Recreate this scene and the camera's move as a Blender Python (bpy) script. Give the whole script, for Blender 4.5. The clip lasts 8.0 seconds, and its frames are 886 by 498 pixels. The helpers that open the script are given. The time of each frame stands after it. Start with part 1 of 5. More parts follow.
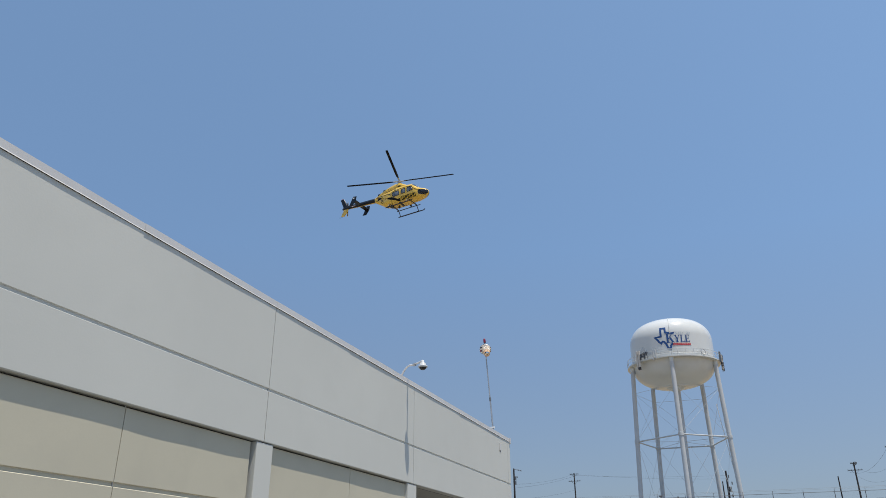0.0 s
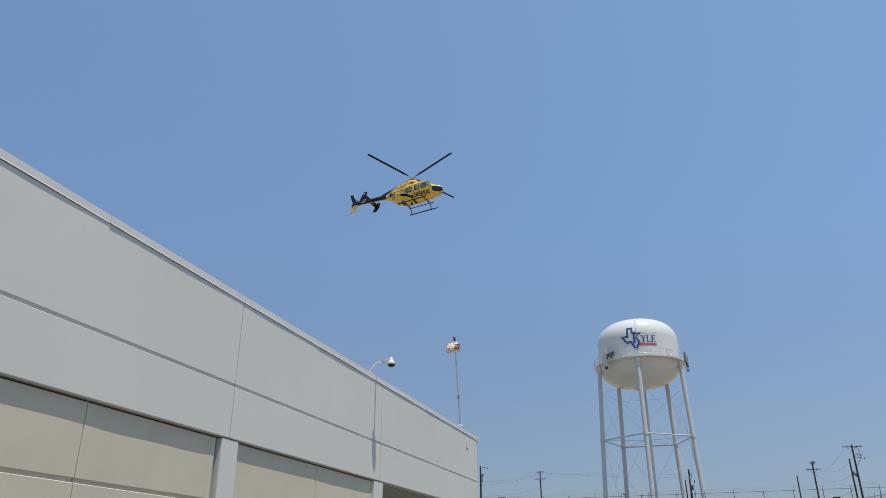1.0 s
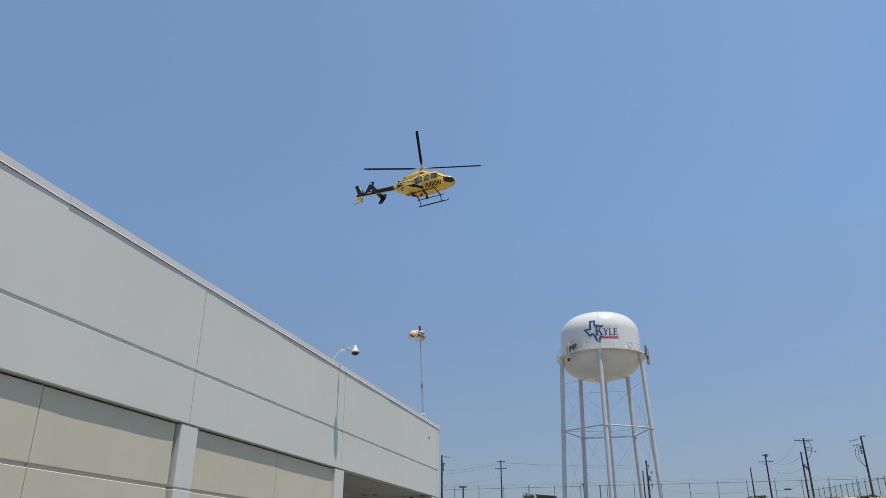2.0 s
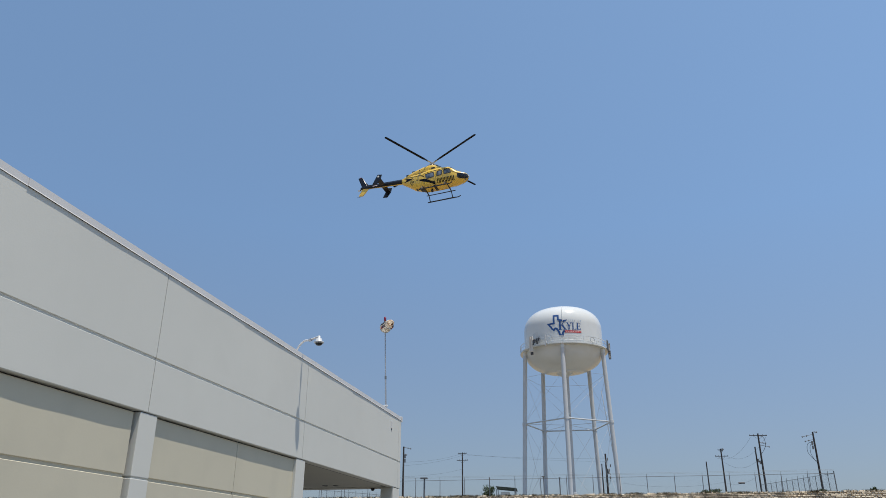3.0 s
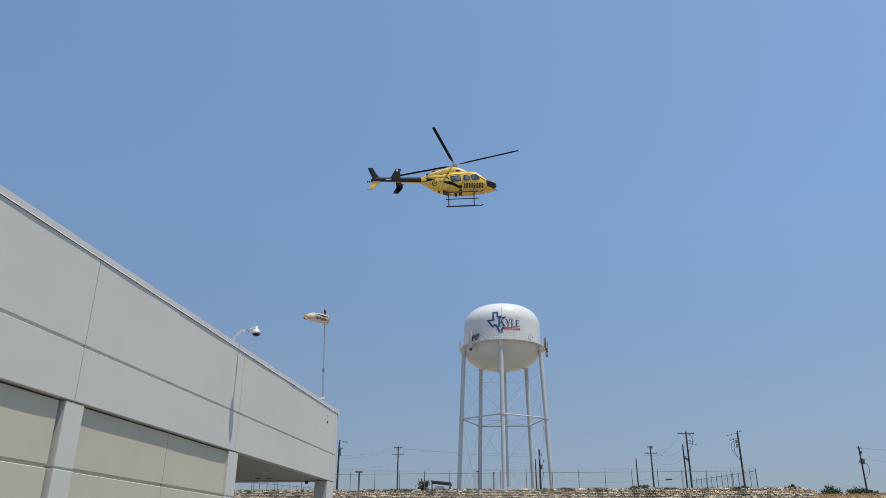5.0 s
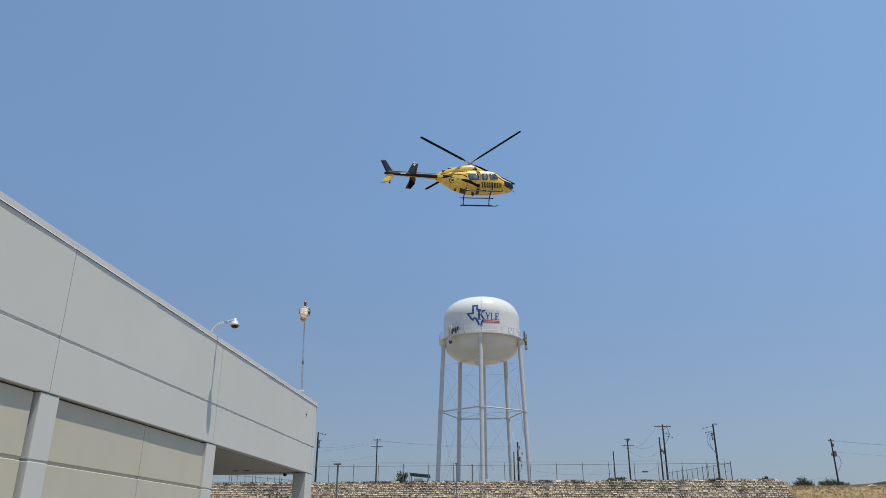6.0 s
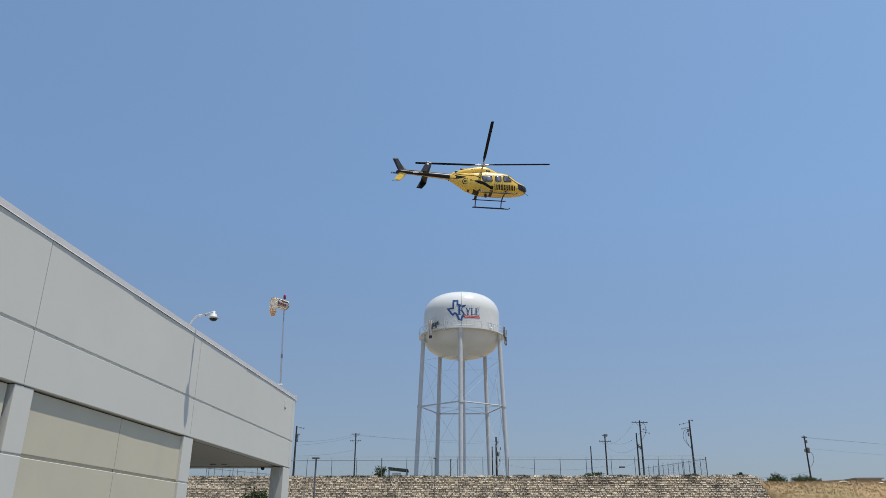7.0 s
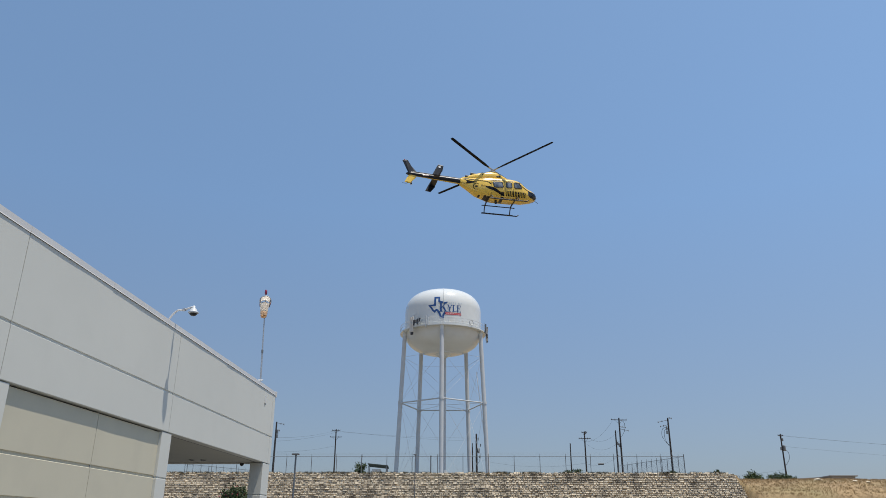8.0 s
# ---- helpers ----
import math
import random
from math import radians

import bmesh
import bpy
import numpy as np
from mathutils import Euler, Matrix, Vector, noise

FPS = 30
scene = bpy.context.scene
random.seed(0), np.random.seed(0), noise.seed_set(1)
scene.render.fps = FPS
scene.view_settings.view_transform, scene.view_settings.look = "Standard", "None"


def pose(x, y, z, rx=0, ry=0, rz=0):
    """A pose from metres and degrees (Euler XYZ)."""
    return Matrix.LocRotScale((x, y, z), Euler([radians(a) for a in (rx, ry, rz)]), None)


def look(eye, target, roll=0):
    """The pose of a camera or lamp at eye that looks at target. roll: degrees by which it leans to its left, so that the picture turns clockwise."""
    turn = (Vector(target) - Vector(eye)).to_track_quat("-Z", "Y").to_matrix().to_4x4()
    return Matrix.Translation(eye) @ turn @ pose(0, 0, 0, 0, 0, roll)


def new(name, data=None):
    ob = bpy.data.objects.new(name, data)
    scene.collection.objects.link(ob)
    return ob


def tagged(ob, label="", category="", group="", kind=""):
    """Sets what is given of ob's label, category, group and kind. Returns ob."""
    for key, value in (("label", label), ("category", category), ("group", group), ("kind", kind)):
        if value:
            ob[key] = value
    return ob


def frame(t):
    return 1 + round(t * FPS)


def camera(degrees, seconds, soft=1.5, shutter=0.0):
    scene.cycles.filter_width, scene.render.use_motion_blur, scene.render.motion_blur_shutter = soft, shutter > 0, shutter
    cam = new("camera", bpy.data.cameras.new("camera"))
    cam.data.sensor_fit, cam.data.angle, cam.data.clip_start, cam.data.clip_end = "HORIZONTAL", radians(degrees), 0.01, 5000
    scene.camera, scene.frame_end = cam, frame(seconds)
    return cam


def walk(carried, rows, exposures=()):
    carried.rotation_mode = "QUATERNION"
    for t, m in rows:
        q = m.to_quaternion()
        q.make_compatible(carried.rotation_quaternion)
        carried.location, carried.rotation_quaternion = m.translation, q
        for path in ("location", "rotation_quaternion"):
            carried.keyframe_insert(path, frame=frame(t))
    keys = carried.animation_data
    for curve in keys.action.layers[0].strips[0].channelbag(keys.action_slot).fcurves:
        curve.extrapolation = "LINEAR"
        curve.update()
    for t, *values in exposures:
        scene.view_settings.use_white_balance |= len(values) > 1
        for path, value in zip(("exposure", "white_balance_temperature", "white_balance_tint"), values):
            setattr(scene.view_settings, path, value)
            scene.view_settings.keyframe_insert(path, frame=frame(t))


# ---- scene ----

# ================= camera: one standpoint, a slow pan to the right =================
cam = camera(61.43, 8.0, soft=0.85)
EYE = 1.6
TURNS = [
    (0.0, 113.970, 0.199, 20.832),
    (0.5, 113.982, 0.230, 19.678),
    (1.0, 113.777, 0.252, 18.372),
    (1.5, 113.393, 0.147, 16.945),
    (2.0, 112.971, 0.024, 15.482),
    (3.5, 112.228, -0.233, 11.273),
    (4.0, 112.232, -0.318, 10.005),
    (4.5, 112.171, -0.320, 8.779),
    (6.0, 111.431, -0.097, 6.249),
    (6.5, 111.247, -0.130, 5.395),
    (7.0, 111.048, -0.211, 4.641),
    (7.5, 110.871, -0.208, 3.919),
    (8.0, 110.808, -0.278, 3.163),
]
walk(cam, [(t, pose(0, 0, EYE, rx, ry, rz)) for t, rx, ry, rz in TURNS])

# ================= light =================
SUN_ELEV, SUN_TURN, SUN_STRENGTH, SKY_STRENGTH = 75.0, 25.0, 4.6, 0.15
scene.view_settings.exposure = 0.0
world = bpy.data.worlds.new("sky")
scene.world = world
world.use_nodes = True
wn = world.node_tree.nodes
sky = wn.new("ShaderNodeTexSky")
sky.sky_type, sky.sun_disc = "NISHITA", False
sky.sun_elevation, sky.sun_rotation = radians(SUN_ELEV), radians(90 + SUN_TURN)
sky.altitude, sky.air_density, sky.dust_density, sky.ozone_density = 200, 1.0, 1.8, 3.0
# summer haze evens the clear sky out
haze = wn.new("ShaderNodeMix")
haze.data_type = "RGBA"
haze.inputs[0].default_value = 0.65
# greyer towards the horizon, brighter on the sun's side
direction = wn.new("ShaderNodeTexCoord").outputs["Generated"]
axes = wn.new("ShaderNodeSeparateXYZ")
world.node_tree.links.new(direction, axes.inputs[0])
rise = wn.new("ShaderNodeMapRange")
rise.inputs["From Min"].default_value, rise.inputs["From Max"].default_value = 0.03, 0.40
world.node_tree.links.new(axes.outputs["Z"], rise.inputs["Value"])
air = wn.new("ShaderNodeMix")
air.data_type = "RGBA"
air.inputs[6].default_value = (1.44, 1.74, 2.22, 1.0)
air.inputs[7].default_value = (1.40, 2.50, 4.30, 1.0)
world.node_tree.links.new(rise.outputs["Result"], air.inputs[0])
sunward = wn.new("ShaderNodeVectorMath")
sunward.operation = "DOT_PRODUCT"
sunward.inputs[1].default_value = (math.cos(radians(SUN_TURN)), -math.sin(radians(SUN_TURN)), 0)
world.node_tree.links.new(direction, sunward.inputs[0])
glow = wn.new("ShaderNodeMapRange")
glow.inputs["From Min"].default_value, glow.inputs["From Max"].default_value = -0.95, 0.1
glow.inputs["To Min"].default_value, glow.inputs["To Max"].default_value = 0.78, 1.10
world.node_tree.links.new(sunward.outputs["Value"], glow.inputs["Value"])
lit = wn.new("ShaderNodeVectorMath")
lit.operation = "SCALE"
world.node_tree.links.new(air.outputs[2], lit.inputs[0])
world.node_tree.links.new(glow.outputs["Result"], lit.inputs["Scale"])
world.node_tree.links.new(lit.outputs["Vector"], haze.inputs[7])
world.node_tree.links.new(sky.outputs["Color"], haze.inputs[6])
world.node_tree.links.new(haze.outputs[2], wn["Background"].inputs["Color"])
wn["Background"].inputs["Strength"].default_value = SKY_STRENGTH
sun = new("sun", bpy.data.lights.new("sun", "SUN"))
sun.data.energy, sun.data.angle, sun.data.color = SUN_STRENGTH, radians(0.55), (1.0, 0.93, 0.82)
sun.matrix_world = look((60 * math.cos(radians(SUN_TURN)), -60 * math.sin(radians(SUN_TURN)), 60 * math.tan(radians(SUN_ELEV))), (0, 0, 0))


# ================= materials =================
def material(name, rgb, rough=0.6, metal=0.0, var=0.12, scale=3.0, fine=60.0, bump=0.02, stain_or_sheen=None, patch_scale=0.6,
             patch_amount=0.3, patch_from=0.5, stretch=(1, 1, 1), island=0.0, obj_random=0.0, coat=0.0, spec=0.5):
    """A surface with grain at two scales, optional patches (stains, or sheen painted on glass) and a fine relief."""
    m = bpy.data.materials.new(name)
    m.use_nodes = True
    nt = m.node_tree
    nd, ln = nt.nodes, nt.links
    b = nd["Principled BSDF"]
    b.inputs["Roughness"].default_value, b.inputs["Metallic"].default_value = rough, metal
    b.inputs["Specular IOR Level"].default_value = spec
    b.inputs["Coat Weight"].default_value = coat
    tc = nd.new("ShaderNodeTexCoord")
    mp = nd.new("ShaderNodeMapping")
    mp.inputs["Scale"].default_value = stretch
    ln.new(tc.outputs["Object"], mp.inputs["Vector"])

    def noise_node(s, detail):
        n = nd.new("ShaderNodeTexNoise")
        n.inputs["Scale"].default_value, n.inputs["Detail"].default_value = s, detail
        ln.new(mp.outputs["Vector"], n.inputs["Vector"])
        return n

    def mixed(fac, a, c):
        x = nd.new("ShaderNodeMix")
        x.data_type = "RGBA"
        for sock, val in ((x.inputs[0], fac), (x.inputs[6], a), (x.inputs[7], c)):
            if hasattr(val, "links"):
                ln.new(val, sock)
            else:
                sock.default_value = val
        return x.outputs[2]

    def ramp(src, lo, hi):
        r = nd.new("ShaderNodeMapRange")
        r.inputs["From Min"].default_value, r.inputs["From Max"].default_value = lo, hi
        ln.new(src, r.inputs["Value"])
        return r.outputs["Result"]

    dark = tuple(c * (1 - var) for c in rgb) + (1,)
    lite = tuple(min(1, c * (1 + var)) for c in rgb) + (1,)
    coarse = noise_node(scale, 5)
    grain = noise_node(fine, 3)
    colour = mixed(ramp(coarse.outputs["Fac"], 0.3, 0.7), dark, lite)
    g = ramp(grain.outputs["Fac"], 0.2, 0.8)
    gm = nd.new("ShaderNodeMath")
    gm.operation = "MULTIPLY"
    gm.inputs[1].default_value = 0.35
    ln.new(g, gm.inputs[0])
    colour = mixed(gm.outputs[0], colour, dark)
    if stain_or_sheen:
        st = noise_node(patch_scale, 6)
        sm = nd.new("ShaderNodeMath")
        sm.operation = "MULTIPLY"
        sm.inputs[1].default_value = patch_amount
        ln.new(ramp(st.outputs["Fac"], patch_from, patch_from + 0.2), sm.inputs[0])
        colour = mixed(sm.outputs[0], colour, (*stain_or_sheen, 1))
    if island or obj_random:
        src = nd.new("ShaderNodeNewGeometry").outputs["Random Per Island"] if island else nd.new("ShaderNodeObjectInfo").outputs["Random"]
        amount = island or obj_random
        hs = nd.new("ShaderNodeHueSaturation")
        ln.new(colour, hs.inputs["Color"])
        r = nd.new("ShaderNodeMapRange")
        r.inputs["To Min"].default_value, r.inputs["To Max"].default_value = 1 - amount, 1 + amount
        ln.new(src, r.inputs["Value"])
        ln.new(r.outputs["Result"], hs.inputs["Value"])
        colour = hs.outputs["Color"]
    ln.new(colour, b.inputs["Base Color"])
    rr = nd.new("ShaderNodeMapRange")
    rr.inputs["To Min"].default_value, rr.inputs["To Max"].default_value = max(0.02, rough - 0.08), min(1, rough + 0.08)
    ln.new(coarse.outputs["Fac"], rr.inputs["Value"])
    ln.new(rr.outputs["Result"], b.inputs["Roughness"])
    if bump:
        bp = nd.new("ShaderNodeBump")
        bp.inputs["Strength"].default_value, bp.inputs["Distance"].default_value = 0.6, bump
        ln.new(grain.outputs["Fac"], bp.inputs["Height"])
        ln.new(bp.outputs["Normal"], b.inputs["Normal"])
    return m


M_PANEL = material("grey painted precast concrete", (0.598, 0.595, 0.542), 0.75, var=0.035, scale=0.45, fine=30, bump=0.0012,
                   stain_or_sheen=(0.54, 0.538, 0.49), patch_scale=0.9, patch_amount=0.35)
M_BEIGE = material("beige painted precast concrete", (0.548, 0.508, 0.39), 0.8, var=0.035, scale=0.5, fine=30, bump=0.0012,
                   stain_or_sheen=(0.45, 0.42, 0.33), patch_scale=1.1, patch_amount=0.3)
M_JOINT = material("grey joint sealant", (0.28, 0.28, 0.27), 0.85, var=0.1, scale=8, bump=0.0)
M_SOFFIT = material("off-white soffit", (0.47, 0.46, 0.405), 0.85, var=0.05, scale=0.8, fine=40, bump=0.003)
M_COPING = material("grey metal coping", (0.62, 0.605, 0.585), 0.5, var=0.05, scale=2, bump=0.0)
M_ROOF = material("pale roof membrane", (0.6, 0.6, 0.58), 0.8, var=0.08)
M_PAVE = material("worn concrete paving", (0.14, 0.135, 0.122), 0.85, var=0.1, scale=0.8, fine=30, bump=0.01)
M_GRASS = material("dry grass", (0.305, 0.212, 0.108), 0.95, var=0.3, scale=0.35, fine=9, bump=0.05, stain_or_sheen=(0.20, 0.18, 0.08), patch_scale=0.12, patch_amount=0.6)
M_GRAVEL = material("pale caliche gravel", (0.17, 0.168, 0.148), 0.95, var=0.2, scale=0.8, fine=12, bump=0.02)
M_TUFT = material("dry grass blades", (0.32, 0.222, 0.11), 0.9, var=0.2, scale=2, bump=0.0, island=0.2)
M_STONE = material("limestone blocks", (0.585, 0.51, 0.39), 0.9, var=0.25, scale=2.4, fine=9, bump=0.04,
                   stain_or_sheen=(0.12, 0.108, 0.09), patch_scale=0.6, patch_amount=0.74, patch_from=0.48, island=0.36)
M_MORTAR = material("dark stone joint", (0.13, 0.112, 0.088), 0.95, var=0.3, scale=1.5)
M_TANK = material("white tank paint", (0.655, 0.675, 0.665), 0.15, var=0.02, scale=0.3, fine=5, bump=0.0,
                  stain_or_sheen=(0.52, 0.525, 0.485), patch_scale=0.3, patch_amount=0.35)
M_STEEL = material("pale grey painted steel", (0.52, 0.54, 0.55), 0.45, var=0.06, scale=1.0, bump=0.0)
M_GALV = material("galvanised steel", (0.42, 0.43, 0.44), 0.45, 0.7, var=0.1, scale=6, bump=0.0)
M_FENCE = material("weathered fence steel", (0.16, 0.17, 0.18), 0.6, 0.3, var=0.1, scale=6, bump=0.0)
M_ANT = material("beige antenna plastic", (0.62, 0.58, 0.52), 0.5, var=0.04, bump=0.0)
M_DARK = material("dark equipment", (0.05, 0.05, 0.055), 0.55, var=0.1, bump=0.0)
M_BLUE = material("blue lettering paint", (0.014, 0.07, 0.24), 0.4, var=0.05, bump=0.0)
M_RED = material("red lettering paint", (0.55, 0.05, 0.06), 0.4, var=0.05, bump=0.0)
M_FADED = material("faded blue lettering paint", (0.30, 0.40, 0.52), 0.45, var=0.05, bump=0.0)
M_PALE = material("faint white writing", (0.75, 0.6, 0.58), 0.5, var=0.02, bump=0.0)
M_WOOD = material("dark creosoted pole wood", (0.038, 0.034, 0.034), 0.9, var=0.25, scale=4, fine=30, bump=0.01, stretch=(1, 1, 0.1))
M_WIRE = material("black cable", (0.035, 0.035, 0.04), 0.6, var=0.05, bump=0.0)
M_LEAF = material("green leaves", (0.055, 0.085, 0.028), 0.75, var=0.25, scale=3, bump=0.0, island=0.45)
M_WEED = material("grey-brown weeds", (0.085, 0.075, 0.045), 0.9, var=0.3, scale=2, bump=0.0, island=0.4)
M_FLOWER = material("pink blossom", (0.5, 0.06, 0.12), 0.7, var=0.2, bump=0.0, island=0.3)
M_YELLOW = material("glossy yellow aircraft paint", (0.80, 0.52, 0.065), 0.26, var=0.03, scale=1.5, bump=0.0, coat=0.6)
M_BLACK = material("glossy black aircraft paint", (0.007, 0.008, 0.012), 0.38, var=0.1, scale=2, bump=0.0, coat=0.12, spec=0.35)
# pale patches in the glass colour imitate reflections and a light cabin
M_GLASS = material("tinted glass with painted pale sheen", (0.05, 0.06, 0.075), 0.07, var=0.1, scale=3, bump=0.0, coat=0.8,
                   stain_or_sheen=(0.30, 0.33, 0.37), patch_scale=2.1, patch_amount=0.6, patch_from=0.46)
# lighter warm patches mixed over the dark glass colour
M_CHIN = material("dark nose glass", (0.02, 0.022, 0.026), 0.10, var=0.1, scale=3, bump=0.0, coat=0.8, stain_or_sheen=(0.16, 0.13, 0.08), patch_scale=3, patch_amount=0.5)
M_VENT = material("brown shadowed grille", (0.12, 0.085, 0.04), 0.7, var=0.2, bump=0.0)
M_BLADE = material("dark grey rotor blade", (0.008, 0.009, 0.013), 0.8, var=0.1, bump=0.0, spec=0.2)
M_RUBBER = material("matt black tube", (0.016, 0.016, 0.018), 0.5, var=0.1, bump=0.0)
M_CHROME = material("bare aluminium", (0.55, 0.55, 0.56), 0.3, 0.9, var=0.08, scale=8, bump=0.0)
M_SOCK = material("faded white orange sock fabric", (0.82, 0.75, 0.65), 0.85, var=0.08, scale=5, fine=40, bump=0.004)
M_ORANGE = material("orange sock fabric", (0.83, 0.61, 0.41), 0.85, var=0.1, scale=5, fine=40, bump=0.004)
M_BEACON = material("dark red beacon lens", (0.20, 0.012, 0.04), 0.25, var=0.05, bump=0.0)
M_DOMEG = material("smoked camera dome", (0.012, 0.012, 0.013), 0.1, var=0.05, bump=0.0)
M_SHEET = material("white enamel", (0.72, 0.72, 0.70), 0.4, var=0.04, bump=0.0)
M_FARWALL = material("hazy far wall", (0.30, 0.29, 0.28), 0.9, var=0.08)


# ================= mesh helpers =================
def mesh_of(bm, mat, smooth=False):
    bm.normal_update()
    me = bpy.data.meshes.new("mesh")
    bm.to_mesh(me)
    bm.free()
    for m in (mat if isinstance(mat, (list, tuple)) else [mat]):
        me.materials.append(m)
    if smooth:
        for p in me.polygons:
            p.use_smooth = True
    return me


def part(name, bm, mat, parent, label="", smooth=False):
    ob = new(name, mesh_of(bm, mat, smooth) if isinstance(bm, bmesh.types.BMesh) else bm)
    ob.parent = parent
    return tagged(ob, label)


def thing(name, at, label, category, group="", kind="", bm=None, mat=None, smooth=False):
    ob = new(name, mesh_of(bm, mat, smooth) if bm else None)
    ob.location = at
    return tagged(ob, label, category, group, kind)


def box(bm, x0, x1, y0, y1, z0, z1, bevel=0.0):
    r = bmesh.ops.create_cube(bm, size=1.0, matrix=Matrix.Translation(((x0 + x1) / 2, (y0 + y1) / 2, (z0 + z1) / 2)) @ Matrix.Diagonal((x1 - x0, y1 - y0, z1 - z0, 1)))
    if bevel:
        es = list({e for v in r["verts"] for e in v.link_edges})
        bmesh.ops.bevel(bm, geom=es, offset=bevel, segments=2, affect="EDGES", profile=0.6)
    return bm


def tube(bm, a, b, r0, r1=None, n=10, caps=True):
    """A straight round bar from a to b."""
    a, b = Vector(a), Vector(b)
    d = b - a
    m = Matrix.Translation((a + b) / 2) @ d.to_track_quat("Z", "Y").to_matrix().to_4x4()
    bmesh.ops.create_cone(bm, cap_ends=caps, segments=n, radius1=r0, radius2=r0 if r1 is None else r1, depth=d.length, matrix=m)
    return bm


def pipe(bm, pts, r, n=10):
    """A bent round tube along pts."""
    pts = [Vector(p) for p in pts]
    rings, up = [], None
    for i, p in enumerate(pts):
        d = (pts[min(i + 1, len(pts) - 1)] - pts[max(i - 1, 0)]).normalized()
        side = d.cross(Vector((0.13, 0.21, 0.97))).normalized() if up is None else (up - d * up.dot(d)).normalized()
        up = side
        other = d.cross(side)
        rr = r[i] if isinstance(r, (list, tuple)) else r
        rings.append([bm.verts.new(p + rr * (math.cos(k * 2 * math.pi / n) * side + math.sin(k * 2 * math.pi / n) * other)) for k in range(n)])
    for u, v in zip(rings, rings[1:]):
        for k in range(n):
            bm.faces.new((u[k], u[(k + 1) % n], v[(k + 1) % n], v[k]))
    bm.faces.new(rings[0][::-1])
    bm.faces.new(rings[-1])
    return bm


def bent(points, steps=6):
    """Catmull-Rom points through a few control points."""
    p = [Vector(q) for q in points]
    p = [2 * p[0] - p[1]] + p + [2 * p[-1] - p[-2]]
    out = []
    for i in range(1, len(p) - 2):
        for s in range(steps):
            t = s / steps
            out.append(0.5 * ((2 * p[i]) + (p[i + 1] - p[i - 1]) * t + (2 * p[i - 1] - 5 * p[i] + 4 * p[i + 1] - p[i + 2]) * t * t
                              + (3 * p[i] - p[i - 1] - 3 * p[i + 1] + p[i + 2]) * t ** 3))
    return out + [p[-2]]


def revolve(bm, profile, n=64):
    """A surface of revolution round z from (radius, height) pairs."""
    rings = []
    for r, z in profile:
        rings.append([bm.verts.new((0, 0, z))] if r < 1e-5 else [bm.verts.new((r * math.cos(2 * math.pi * k / n), r * math.sin(2 * math.pi * k / n), z)) for k in range(n)])
    for u, v in zip(rings, rings[1:]):
        for k in range(n):
            a = [u[k % len(u)], u[(k + 1) % len(u)], v[(k + 1) % len(v)], v[k % len(v)]]
            a = [q for i, q in enumerate(a) if q not in a[:i]]
            if len(a) > 2:
                bm.faces.new(a)
    return bm


def B():
    return bmesh.new()


# ================= ground, one sheet to the horizon =================
WALL_Y, WALL_TOP, WALL_X0, WALL_X1 = 92.0, 8.25, -62.0, 28.7
BATTER = 0.15


def smooth_step(a, b, v):
    t = min(1, max(0, (v - a) / (b - a)))
    return t * t * (3 - 2 * t)


def ground_height(x, y):
    low = 3.6 * smooth_step(38, 84, y)
    bumps = 0.25 * noise.noise((x * 0.06, y * 0.06, 0)) + 0.10 * noise.noise((x * 0.3, y * 0.3, 4))
    terrace = (WALL_TOP - 0.12) * smooth_step(WALL_Y + 0.25, WALL_Y + 0.6, y)
    crest = (8.0 - 0.002 * max(0, x - 30)) * smooth_step(68, 101, y) + bumps * smooth_step(60, 80, y)
    h = max(low, terrace)
    if x > WALL_X1 - 0.4:
        k = smooth_step(WALL_X1 + 0.1, WALL_X1 + 1.7, x)
        h = h * (1 - k) + max(low, crest) * k
    return h - 3.0 * smooth_step(180, 600, y)


def build_ground():
    xs = [-4000, -1500, -600, -250, -140] + [-100 + 5 * i for i in range(14)] + [-30 + 2 * i for i in range(29)] + [28, 28.4, 28.8, 29.1, 29.4, 29.7, 30.0, 30.4, 31, 32] + [33 + 1.2 * i for i in range(40)] + [85, 95, 110, 140, 250, 600, 1500, 4000]
    ys = [-4000, -1000, -300, -100, -40, -20, 0, 10, 20, 30, 36, 42, 48, 54, 60, 65] + [68 + i for i in range(22)] + [90, 91, 91.6, 92.2, 92.35, 92.6, 93.2, 94] + [95 + 1.5 * i for i in range(18)] + [124, 130, 140, 155, 180, 230, 320, 600, 1200, 2500, 4500]
    bm = B()
    grid = [[bm.verts.new((x, y, ground_height(x, y) if -200 < x < 400 else ground_height(max(-200, min(400, x)), y))) for x in xs] for y in ys]
    for j in range(len(ys) - 1):
        for i in range(len(xs) - 1):
            f = bm.faces.new((grid[j][i], grid[j][i + 1], grid[j + 1][i + 1], grid[j + 1][i]))
            f.material_index = 0 if ys[j] < 60 and -120 < xs[i] < 60 and ys[j] > -60 else (2 if WALL_Y < ys[j] < 170 and -120 < xs[i] < 27 else 1)
            f.smooth = True
    ob = new("ground", mesh_of(bm, [M_PAVE, M_GRASS, M_GRAVEL]))
    tagged(ob, "worn concrete apron rising to a dry grass hillside", "ground", kind="structure")


build_ground()

# ================= the precast concrete building =================
FX = -7.8                      # face of the fascia
Z_TOP, Z_REVEAL, Z_LOW = 6.34, 4.81, 3.872
Y_END, X_BACK, Y_BACK = 27.57, -34.0, -30.0
RECESS = 0.085
CORNER_JOINT = 27.25
JOINTS = [-29.4, -22.57, -15.75, -8.92, -2.1, 4.72, 11.54, 18.37, Y_END]

